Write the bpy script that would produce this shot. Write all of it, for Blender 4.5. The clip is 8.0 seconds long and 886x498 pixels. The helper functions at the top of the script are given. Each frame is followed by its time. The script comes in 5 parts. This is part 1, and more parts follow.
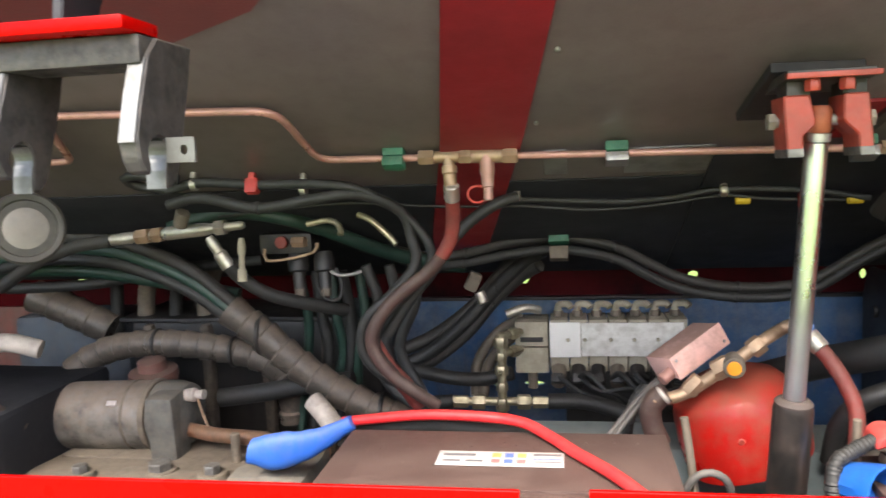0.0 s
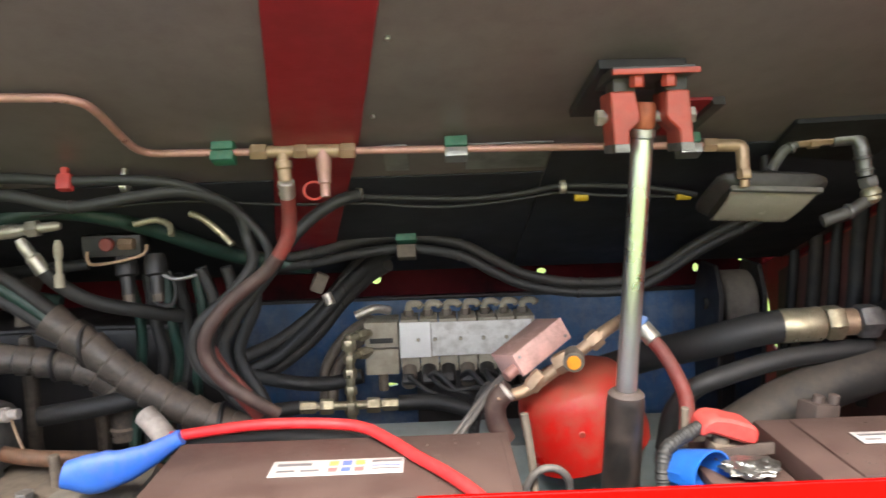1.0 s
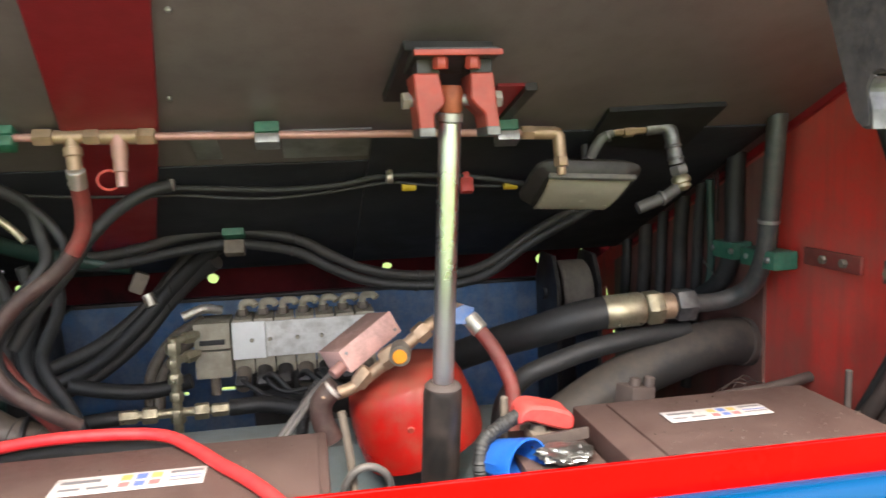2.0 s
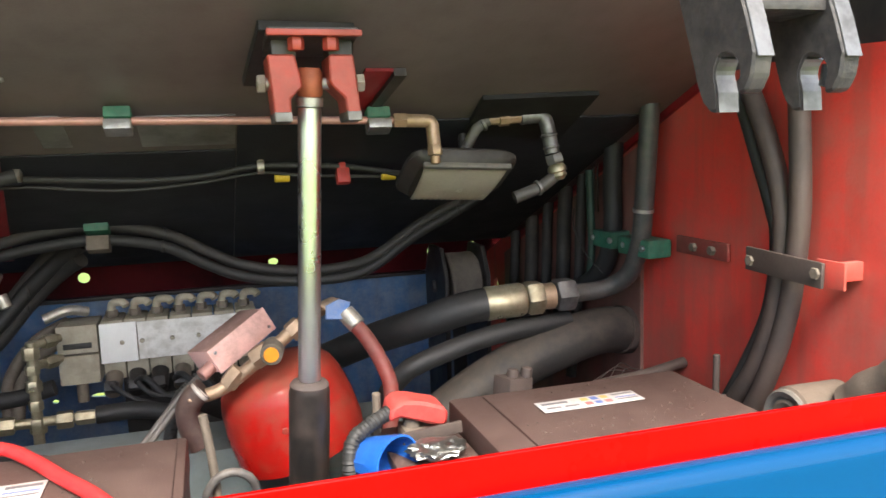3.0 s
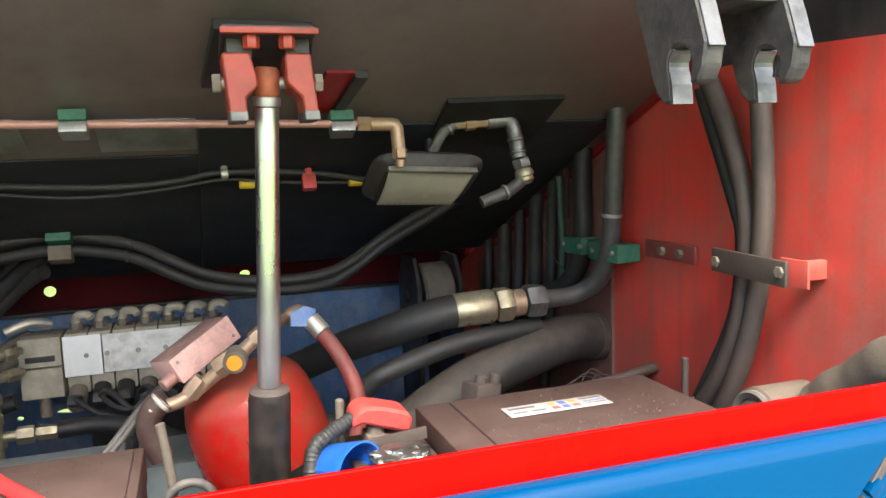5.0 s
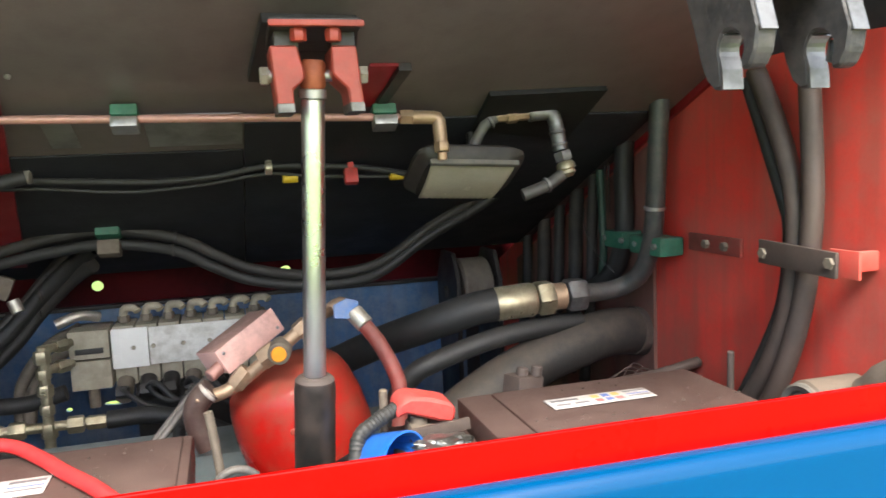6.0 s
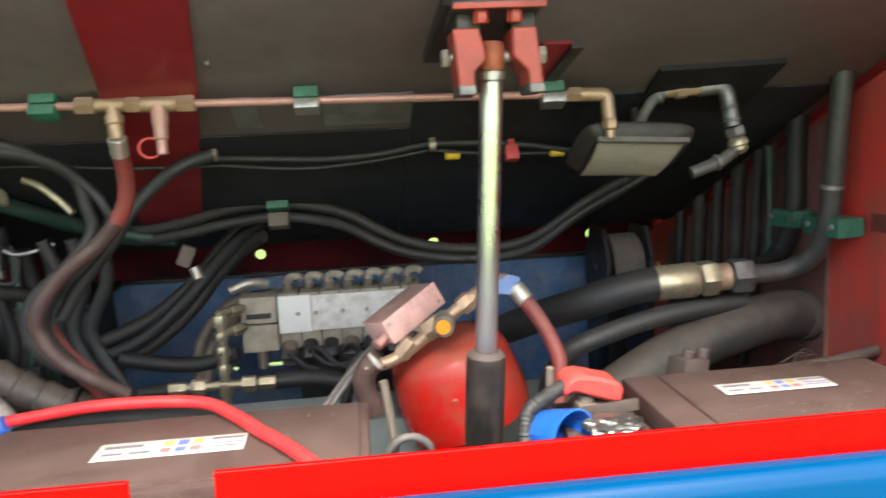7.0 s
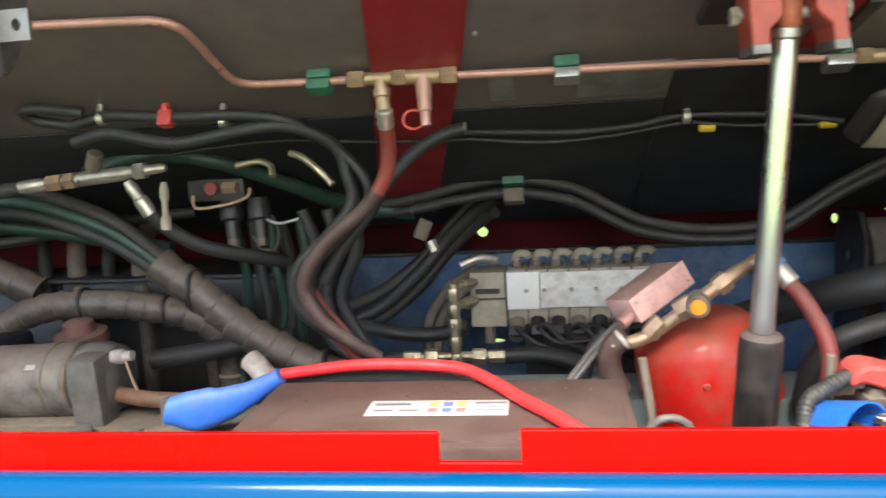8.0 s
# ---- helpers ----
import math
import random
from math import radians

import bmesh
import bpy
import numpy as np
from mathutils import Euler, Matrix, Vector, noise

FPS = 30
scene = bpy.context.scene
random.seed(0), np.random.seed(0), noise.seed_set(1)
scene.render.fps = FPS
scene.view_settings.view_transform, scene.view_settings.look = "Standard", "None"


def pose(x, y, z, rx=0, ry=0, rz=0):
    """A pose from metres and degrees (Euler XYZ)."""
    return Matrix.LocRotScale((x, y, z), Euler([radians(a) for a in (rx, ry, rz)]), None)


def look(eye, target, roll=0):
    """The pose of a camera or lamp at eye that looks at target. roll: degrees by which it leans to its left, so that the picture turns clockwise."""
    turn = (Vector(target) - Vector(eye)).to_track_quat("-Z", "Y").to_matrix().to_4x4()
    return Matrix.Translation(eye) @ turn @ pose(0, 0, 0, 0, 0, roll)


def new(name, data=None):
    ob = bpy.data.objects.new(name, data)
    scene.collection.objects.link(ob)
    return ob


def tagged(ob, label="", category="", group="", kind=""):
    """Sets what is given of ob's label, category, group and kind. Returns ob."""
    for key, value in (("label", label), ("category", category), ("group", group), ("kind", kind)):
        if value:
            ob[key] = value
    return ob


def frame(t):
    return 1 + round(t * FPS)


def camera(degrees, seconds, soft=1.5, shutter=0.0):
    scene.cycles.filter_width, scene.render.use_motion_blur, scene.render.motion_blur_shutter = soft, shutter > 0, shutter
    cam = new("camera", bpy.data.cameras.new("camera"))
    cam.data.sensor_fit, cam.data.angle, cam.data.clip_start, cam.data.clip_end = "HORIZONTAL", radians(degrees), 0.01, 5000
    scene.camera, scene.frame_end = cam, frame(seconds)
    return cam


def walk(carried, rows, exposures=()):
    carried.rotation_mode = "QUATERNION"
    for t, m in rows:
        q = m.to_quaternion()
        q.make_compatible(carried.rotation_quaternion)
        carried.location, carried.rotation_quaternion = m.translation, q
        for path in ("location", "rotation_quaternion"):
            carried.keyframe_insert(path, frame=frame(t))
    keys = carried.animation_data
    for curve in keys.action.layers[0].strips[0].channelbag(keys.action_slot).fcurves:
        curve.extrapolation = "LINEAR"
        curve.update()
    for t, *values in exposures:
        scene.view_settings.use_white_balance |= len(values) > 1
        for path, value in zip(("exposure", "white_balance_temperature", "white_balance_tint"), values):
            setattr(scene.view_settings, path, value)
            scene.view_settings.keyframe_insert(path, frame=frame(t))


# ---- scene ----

cam = camera(60.0, 8.0, soft=1.5, shutter=0.4)
PATH = [
    (0, (0.002, 0.010, 1.579), (-0.325, 1.970, 1.347), -2.40),
    (0.5, (0.019, 0.033, 1.569), (-0.142, 2.012, 1.335), -1.66),
    (1, (0.040, 0.056, 1.567), (0.061, 2.041, 1.326), -2.00),
    (1.5, (0.081, 0.078, 1.558), (0.271, 2.054, 1.311), -1.99),
    (2, (0.130, 0.094, 1.546), (0.475, 2.048, 1.291), -1.94),
    (3.3, (0.198, 0.119, 1.529), (0.801, 2.007, 1.257), -1.79),
    (3.5, (0.200, 0.120, 1.526), (0.811, 2.006, 1.259), -1.75),
    (4, (0.212, 0.125, 1.517), (0.839, 2.007, 1.264), -1.72),
    (5.3, (0.220, 0.115, 1.510), (0.835, 2.005, 1.282), -2.29),
    (5.5, (0.217, 0.113, 1.517), (0.827, 2.003, 1.280), -2.33),
    (6, (0.207, 0.118, 1.500), (0.740, 2.033, 1.273), -2.47),
    (6.5, (0.182, 0.109, 1.496), (0.577, 2.056, 1.263), -2.47),
    (7, (0.145, 0.120, 1.517), (0.356, 2.088, 1.225), -2.76),
    (7.5, (0.095, 0.106, 1.515), (0.037, 2.081, 1.203), -3.39),
    (8, (0.041, 0.133, 1.498), (-0.226, 2.093, 1.198), -3.21),
]
walk(cam, [(t, look(eye, target, roll)) for t, eye, target, roll in PATH],
     exposures=[(0, 2.4, 6650, 10), (4, 2.35, 6600, 9), (5.3, 2.42, 6500, 7), (8, 2.42, 6500, 7)])

# ---- daylight: bright hazy sky, soft sun high in front of the machine ----
world = bpy.data.worlds.new("sky")
scene.world = world
world.use_nodes = True
wn = world.node_tree.nodes
sky = wn.new("ShaderNodeTexSky")
sky.sky_type, sky.sun_disc = "NISHITA", False
sky.sun_elevation, sky.sun_rotation = radians(48), radians(168)
sky.dust_density, sky.air_density = 3.0, 1.0
wn["Background"].inputs["Strength"].default_value = 0.13
world.node_tree.links.new(sky.outputs[0], wn["Background"].inputs["Color"])
sun = new("sun", bpy.data.lights.new("sun", "SUN"))
sun.data.energy, sun.data.angle, sun.data.color = 2.0, radians(25), (1.0, 0.95, 0.87)
sun.matrix_world = look((-1.6, -5.0, 8.0), (0, 1.0, 0.8))


# ---- materials ----
def material(name, colour, rough=0.5, metal=0.0, second=None, scale=9.0, amount=0.5, dust=0.0, bump=0.15, fine=220.0,
             dust_colour=(0.17, 0.135, 0.105), coat=0.0, gritty=0.25, streak=0.0, streak_colour=(0.1, 0.06, 0.045), lie=0.22):
    m = bpy.data.materials.new(name)
    m.use_nodes = True
    nt = m.node_tree
    n, link = nt.nodes, nt.links.new
    b = n["Principled BSDF"]
    geo = n.new("ShaderNodeNewGeometry")
    info = n.new("ShaderNodeObjectInfo")
    shift = n.new("ShaderNodeVectorMath")
    shift.operation = "MULTIPLY_ADD"
    link(info.outputs["Random"], shift.inputs[0])
    shift.inputs[1].default_value = (7.0, 3.0, 5.0)
    link(geo.outputs["Position"], shift.inputs[2])

    def noise_at(size, detail=5.0, roughness=0.6):
        t = n.new("ShaderNodeTexNoise")
        t.inputs["Scale"].default_value, t.inputs["Detail"].default_value, t.inputs["Roughness"].default_value = size, detail, roughness
        link(shift.outputs[0], t.inputs["Vector"])
        return t

    def ramp(source, low, high, a=0.0, z=1.0):
        r = n.new("ShaderNodeMapRange")
        r.inputs["From Min"].default_value, r.inputs["From Max"].default_value = low, high
        r.inputs["To Min"].default_value, r.inputs["To Max"].default_value = a, z
        link(source, r.inputs["Value"])
        return r.outputs[0]

    def mix(factor, a, c):
        x = n.new("ShaderNodeMix")
        x.data_type = "RGBA"
        link(factor, x.inputs["Factor"]) if not isinstance(factor, float) else setattr(x.inputs["Factor"], "default_value", factor)
        for slot, v in ((6, a), (7, c)):
            if isinstance(v, tuple):
                x.inputs[slot].default_value = (*v, 1)
            else:
                link(v, x.inputs[slot])
        return x.outputs[2]

    big, small = noise_at(scale), noise_at(fine, 3.0)
    second = second or tuple(c * 0.55 for c in colour)
    c = mix(ramp(big.outputs["Fac"], 0.42, 0.68, 0.0, amount), colour, second)
    c = mix(ramp(small.outputs["Fac"], 0.5, 0.75, 0.0, gritty), c, tuple(v * 0.6 + 0.01 for v in colour))
    if streak:
        tall = n.new("ShaderNodeVectorMath")
        tall.operation = "MULTIPLY"
        link(shift.outputs[0], tall.inputs[0])
        tall.inputs[1].default_value = (30.0, 30.0, 2.2)
        runs = n.new("ShaderNodeTexNoise")
        runs.inputs["Scale"].default_value, runs.inputs["Detail"].default_value = 1.0, 6.0
        link(tall.outputs[0], runs.inputs["Vector"])
        c = mix(ramp(runs.outputs["Fac"], 0.45, 0.75, 0.0, streak), c, streak_colour)
        grime = noise_at(3.1, 7.0, 0.65)
        c = mix(ramp(grime.outputs["Fac"], 0.48, 0.66, 0.0, streak), c, streak_colour)
    rg = ramp(big.outputs["Fac"], 0.3, 0.75, max(rough - 0.12, 0.02), min(rough + 0.15, 1.0))
    if dust:
        up = n.new("ShaderNodeSeparateXYZ")
        link(geo.outputs["Normal"], up.inputs[0])
        mid = noise_at(scale * 2.7, 6.0, 0.7)
        add = n.new("ShaderNodeMath")
        add.operation = "MULTIPLY_ADD"
        link(up.outputs["Z"], add.inputs[0])
        add.inputs[1].default_value = lie
        link(mid.outputs["Fac"], add.inputs[2])
        f = ramp(add.outputs[0], 0.42, 0.85, 0.0, dust)
        c = mix(f, c, dust_colour)
        r2 = n.new("ShaderNodeMix")
        link(f, r2.inputs["Factor"])
        link(rg, r2.inputs[2])
        r2.inputs[3].default_value = 0.9
        rg = r2.outputs[0]
        if metal:
            inv = ramp(f, 0.0, 1.0, metal, 0.0)
            link(inv, b.inputs["Metallic"])
    link(c, b.inputs["Base Color"])
    link(rg, b.inputs["Roughness"])
    if not (dust and metal):
        b.inputs["Metallic"].default_value = metal
    b.inputs["Coat Weight"].default_value = coat
    if bump:
        bp = n.new("ShaderNodeBump")
        bp.inputs["Strength"].default_value, bp.inputs["Distance"].default_value = bump, 0.002
        link(small.outputs["Fac"], bp.inputs["Height"])
        link(bp.outputs[0], b.inputs["Normal"])
    return m


RED = material("red_gloss_paint", (0.36, 0.001, 0.0005), 0.32, second=(0.31, 0.001, 0.0005), scale=5, amount=0.4, bump=0.03, gritty=0.08)
RED.node_tree.nodes["Principled BSDF"].inputs["Specular IOR Level"].default_value = 0.08
BLUE = material("blue_gloss_paint", (0.0003, 0.042, 0.12), 0.08, second=(0.0003, 0.037, 0.108), scale=4, amount=0.5, bump=0.015, gritty=0.05)
BLUE.node_tree.nodes["Principled BSDF"].inputs["Specular IOR Level"].default_value = 0.14
WALL_RED = material("dusty_red_wall_paint", (0.72, 0.05, 0.036), 0.43, second=(0.5, 0.066, 0.05), scale=3.5, amount=0.95, dust=0.75, dust_colour=(0.38, 0.16, 0.122), bump=0.12, streak=0.5, streak_colour=(0.19, 0.08, 0.06))
STRIPE = material("dark_red_paint", (0.24, 0.009, 0.014), 0.42, scale=8, amount=0.5, dust=0.3, dust_colour=(0.12, 0.035, 0.03))
TANK = material("red_tank_paint", (0.44, 0.007, 0.005), 0.33, second=(0.34, 0.008, 0.006), scale=9, amount=0.6, dust=0.6, dust_colour=(0.2, 0.1, 0.06), bump=0.06, lie=0.36, streak=0.1, streak_colour=(0.2, 0.03, 0.02), coat=0.15)
TANK.node_tree.nodes["Principled BSDF"].inputs["Specular IOR Level"].default_value = 0.3
BLUE_BLACK = material("blue_black_matt", (0.008, 0.0095, 0.014), 0.7, second=(0.014, 0.015, 0.02), scale=9, amount=0.7, dust=0.2, dust_colour=(0.026, 0.026, 0.03), bump=0.4, fine=160)
# Wall grime, with the weaker light at the rear also in the colour.
GRIME = material("grimy_dimmed_wall", (0.2, 0.09, 0.07), 0.6, second=(0.3, 0.085, 0.066), scale=7, amount=0.7, dust=0.6, dust_colour=(0.22, 0.16, 0.13), streak=0.5, streak_colour=(0.06, 0.042, 0.036))
GREYBLUE = material("dusty_grey_blue_paint", (0.085, 0.105, 0.13), 0.6, second=(0.05, 0.06, 0.07), scale=10, amount=0.7, dust=0.6, dust_colour=(0.13, 0.12, 0.11))
FACE = material("dusty_grey_lamp_face", (0.19, 0.175, 0.165), 0.42, second=(0.12, 0.11, 0.105), scale=20, amount=0.7, dust=0.4, dust_colour=(0.22, 0.17, 0.13))
GRUBBY = material("grubby_dark_fitting", (0.2, 0.2, 0.2), 0.42, 0.7, second=(0.08, 0.078, 0.074), scale=40, amount=0.8, dust=0.5, dust_colour=(0.14, 0.115, 0.09))
# Darker copy of the dark red; the shade deep in the bay is in its colour.
REAR_RED = material("shaded_dark_red_paint", (0.075, 0.0015, 0.004), 0.6, scale=6, amount=0.95, second=(0.012, 0.0015, 0.002), dust=0.03, dust_colour=(0.03, 0.01, 0.01), gritty=0.04)
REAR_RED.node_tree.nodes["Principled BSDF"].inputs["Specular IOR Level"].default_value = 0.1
CORNER_RED = material("dull_dark_red", (0.13, 0.028, 0.03), 0.42, second=(0.1, 0.03, 0.03), scale=4, amount=0.9, dust=0.4, dust_colour=(0.09, 0.06, 0.055))
BEAM_BLUE = material("dusty_blue_beam_paint", (0.06, 0.18, 0.4), 0.5, second=(0.085, 0.14, 0.24), scale=5, amount=0.8, dust=0.9, dust_colour=(0.31, 0.35, 0.4), streak=0.4, streak_colour=(0.12, 0.1, 0.085))
LID = material("dark_bituminous_lid", (0.122, 0.101, 0.102), 0.4, second=(0.16, 0.134, 0.131), scale=2.6, amount=0.7, dust=0.25, dust_colour=(0.12, 0.1, 0.08), bump=0.1, streak=0.25, streak_colour=(0.05, 0.03, 0.028))
BLACK = material("black_paint", (0.016, 0.016, 0.017), 0.45, scale=12, amount=0.4, dust=0.3, dust_colour=(0.08, 0.07, 0.06), streak=0.3, streak_colour=(0.07, 0.055, 0.045))
FLOOR = material("oily_dirt_floor", (0.05, 0.045, 0.04), 0.8, second=(0.09, 0.075, 0.06), scale=14, amount=0.8, dust=0.5, bump=0.5, fine=90)
RUBBER = material("black_rubber_hose", (0.016, 0.017, 0.017), 0.55, second=(0.026, 0.025, 0.024), scale=25, amount=0.5, dust=0.3, dust_colour=(0.075, 0.066, 0.055), bump=0.2, fine=500)
DUSTY = material("dusty_rubber_hose", (0.02, 0.02, 0.019), 0.6, second=(0.036, 0.032, 0.028), scale=20, amount=0.7, dust=0.5, dust_colour=(0.075, 0.063, 0.05), bump=0.25)
WRAP = material("dusty_spiral_guard", (0.075, 0.064, 0.054), 0.32, second=(0.042, 0.038, 0.034), scale=18, amount=0.8, dust=0.8, dust_colour=(0.21, 0.16, 0.12), bump=0.25, lie=0.3)
CLAY = material("dusty_reddish_flange", (0.17, 0.075, 0.06), 0.6, second=(0.11, 0.06, 0.05), scale=20, amount=0.8, dust=0.6)
BROWNHOSE = material("brown_red_hose", (0.06, 0.03, 0.026), 0.55, second=(0.035, 0.026, 0.023), scale=18, amount=0.7, dust=0.45)
TANHOSE = material("tan_dusty_hose", (0.1, 0.082, 0.062), 0.7, second=(0.06, 0.05, 0.042), scale=18, amount=0.7, dust=0.7, dust_colour=(0.2, 0.16, 0.12))
# Dark hose rubber; the green light and sheen on it are in the colour.
GREENISH = material("green_lit_black_hose", (0.013, 0.042, 0.031), 0.42, scale=18, amount=0.5, dust=0.4, dust_colour=(0.085, 0.115, 0.09))
BEND = material("grimy_dark_steel_bend", (0.05, 0.053, 0.052), 0.45, 0.2, second=(0.085, 0.076, 0.066), scale=25, amount=0.6, dust=0.5, dust_colour=(0.16, 0.135, 0.115))
PINKHOSE = material("rusty_dusty_hose", (0.06, 0.043, 0.037), 0.6, second=(0.032, 0.027, 0.025), scale=14, amount=0.8, dust=0.5, dust_colour=(0.09, 0.066, 0.055), bump=0.25)
COPPER = material("grubby_copper_pipe", (0.26, 0.13, 0.075), 0.45, 0.4, second=(0.12, 0.085, 0.06), scale=30, amount=0.8, dust=0.4)
BARREL = material("scuffed_black_barrel", (0.007, 0.007, 0.007), 0.4, second=(0.032, 0.023, 0.019), scale=30, amount=0.9, dust=0.3, dust_colour=(0.05, 0.036, 0.028), bump=0.1, streak=0.4, streak_colour=(0.03, 0.021, 0.017))
DARKDIRT = material("dark_brown_dirt", (0.05, 0.036, 0.03), 0.9, second=(0.08, 0.06, 0.048), scale=60, amount=0.7, bump=0.4)
TARP = material("tan_brown_dusty_canvas", (0.13, 0.1, 0.076), 0.85, second=(0.085, 0.066, 0.05), scale=16, amount=0.9, dust=0.5, dust_colour=(0.15, 0.115, 0.085), bump=0.4)
CAPGREY = material("dusty_grey_end_cap", (0.13, 0.13, 0.122), 0.5, 0.2, second=(0.06, 0.06, 0.056), scale=24, amount=0.7, dust=0.65, dust_colour=(0.22, 0.185, 0.145))
REDHOSE = material("faded_red_hose", (0.22, 0.035, 0.028), 0.55, second=(0.13, 0.03, 0.025), scale=25, amount=0.7, dust=0.4)
CABLE = material("red_cable_sheath", (0.62, 0.02, 0.025), 0.4, scale=20, amount=0.3, dust=0.2, bump=0.05)
FLAG = material("faded_dusty_blue_tape", (0.07, 0.17, 0.42), 0.6, second=(0.14, 0.22, 0.4), scale=40, amount=0.7, dust=0.6, dust_colour=(0.32, 0.32, 0.32), bump=0.2)
TAPE = material("blue_tape", (0.02, 0.11, 0.5), 0.5, second=(0.04, 0.17, 0.6), scale=30, amount=0.6, dust=0.35, bump=0.2, fine=60)
BATTERY = material("brown_battery_case", (0.046, 0.024, 0.021), 0.45, second=(0.075, 0.043, 0.036), scale=10, amount=0.95, dust=0.6, dust_colour=(0.1, 0.064, 0.052), bump=0.2, fine=400)
STEEL = material("worn_steel", (0.45, 0.45, 0.44), 0.38, 0.9, second=(0.3, 0.29, 0.28), scale=30, amount=0.7, dust=0.45, bump=0.15)
CHROME = material("polished_chrome_rod", (0.72, 0.74, 0.76), 0.36, 1.0, second=(0.7, 0.7, 0.7), scale=6, amount=0.2, bump=0.0, gritty=0.03)
BRASS = material("dull_brass_fitting", (0.42, 0.29, 0.19), 0.42, 0.6, second=(0.28, 0.185, 0.12), scale=40, amount=0.6, dust=0.5, dust_colour=(0.24, 0.18, 0.12))
ZINC = material("zinc_plated_fitting", (0.55, 0.53, 0.47), 0.36, 0.85, second=(0.4, 0.36, 0.28), scale=35, amount=0.6, dust=0.5, dust_colour=(0.25, 0.2, 0.14))
# Dusty steel; the red lip's reflection is mixed into its pinkish colour.
PIPE = material("dusty_red_reflecting_pipe", (0.5, 0.255, 0.22), 0.36, 0.35, second=(0.34, 0.2, 0.165), scale=22, amount=0.7, dust=0.4, dust_colour=(0.27, 0.19, 0.155))
CAST = material("weathered_cast_steel", (0.06, 0.057, 0.056), 0.5, 0.4, second=(0.02, 0.02, 0.022), scale=40, amount=0.8, dust=0.3, bump=0.5, fine=130)
BARE = material("bare_machined_steel", (0.15, 0.15, 0.145), 0.42, 0.8, second=(0.055, 0.054, 0.052), scale=40, amount=0.7, bump=0.1)
DIRTY = material("dirt_caked_metal", (0.14, 0.115, 0.09), 0.8, second=(0.075, 0.065, 0.055), scale=22, amount=0.8, dust=0.7, dust_colour=(0.22, 0.18, 0.135), bump=0.4)
MOTOR = material("dusty_grey_motor_can", (0.19, 0.18, 0.165), 0.38, 0.25, second=(0.045, 0.044, 0.042), scale=20, amount=0.95, dust=0.75, dust_colour=(0.22, 0.165, 0.125), lie=0.34)
PLATE = material("white_valve_plate", (0.76, 0.75, 0.71), 0.45, 0.0, second=(0.66, 0.65, 0.61), scale=30, amount=0.5, bump=0.03, gritty=0.05)
SPECK = material("speckled_valve_plate", (0.7, 0.685, 0.64), 0.45, 0.0, second=(0.36, 0.33, 0.28), scale=42, amount=0.6, gritty=0.1, dust=0.3, dust_colour=(0.28, 0.235, 0.18))
VALVE = material("dusty_valve_block", (0.4, 0.36, 0.27), 0.7, second=(0.2, 0.175, 0.13), scale=25, amount=0.6, dust=0.6, dust_colour=(0.26, 0.22, 0.165))
BRACKET = material("red_brown_bracket_paint", (0.38, 0.046, 0.028), 0.42, 0.1, second=(0.2, 0.045, 0.034), scale=25, amount=0.7, dust=0.35, dust_colour=(0.32, 0.14, 0.105))
CABLE_GREY = material("dull_grey_cable", (0.085, 0.082, 0.08), 0.5, scale=30, amount=0.5, dust=0.4)
RUST = material("rusty_orange_steel", (0.36, 0.1, 0.045), 0.6, 0.2, second=(0.2, 0.06, 0.035), scale=40, amount=0.7)
PATCH = material("dull_grey_patch", (0.26, 0.26, 0.25), 0.4, 0.5, second=(0.12, 0.12, 0.115), scale=14, amount=0.8, dust=0.3)
VOID = material("opening_darkness", (0.004, 0.004, 0.004), 0.7, bump=0.0)
PINK = material("dusty_pink_steel_cover", (0.82, 0.5, 0.44), 0.4, 0.0, second=(0.72, 0.41, 0.35), scale=12, amount=0.6, dust=0.65, dust_colour=(0.22, 0.135, 0.095), lie=0.4)
GREEN = material("green_plastic_clamp", (0.03, 0.16, 0.1), 0.5, scale=40, amount=0.6, dust=0.4)
YELLOW = material("yellow_plastic_sleeve", (0.6, 0.42, 0.02), 0.5, scale=60, amount=0.3, dust=0.2)
RED_PLASTIC = material("red_plastic_cap", (0.55, 0.045, 0.04), 0.4, scale=30, amount=0.5, dust=0.35, bump=0.05)
BLUE_PLASTIC = material("blue_plastic_cap", (0.008, 0.11, 0.46), 0.35, scale=30, amount=0.4, dust=0.1, bump=0.05)
ORANGE = material("orange_plastic_plug", (0.75, 0.28, 0.02), 0.4, scale=30, amount=0.3, bump=0.05)
FOIL = material("crumpled_silver_foil", (0.34, 0.34, 0.32), 0.42, 1.0, scale=60, amount=0.4, bump=0.6, fine=120)
WHITE_TUBE = material("grubby_white_plastic", (0.5, 0.45, 0.4), 0.5, scale=30, amount=0.5, dust=0.4)
PAPER = material("white_label_paper", (0.52, 0.49, 0.48), 0.5, scale=60, amount=0.3, dust=0.35, bump=0.0, gritty=0.1)
INK = material("dark_label_print", (0.13, 0.125, 0.13), 0.5, bump=0.0)
INK_BLUE = material("blue_label_print", (0.09, 0.15, 0.38), 0.5, bump=0.0)
INK_YELLOW = material("yellow_label_print", (0.45, 0.33, 0.1), 0.5, bump=0.0)
INK_RED = material("red_label_print", (0.42, 0.14, 0.13), 0.5, bump=0.0)
GREYBEAM = material("pale_grey_green_beam", (0.2, 0.25, 0.26), 0.6, scale=10, amount=0.6, dust=0.5, dust_colour=(0.2, 0.2, 0.18))
FROST = material("prismatic_lamp_lens", (0.66, 0.64, 0.54), 0.18, second=(0.55, 0.53, 0.44), scale=30, amount=0.4, dust=0.2, dust_colour=(0.3, 0.28, 0.22), bump=0.06)
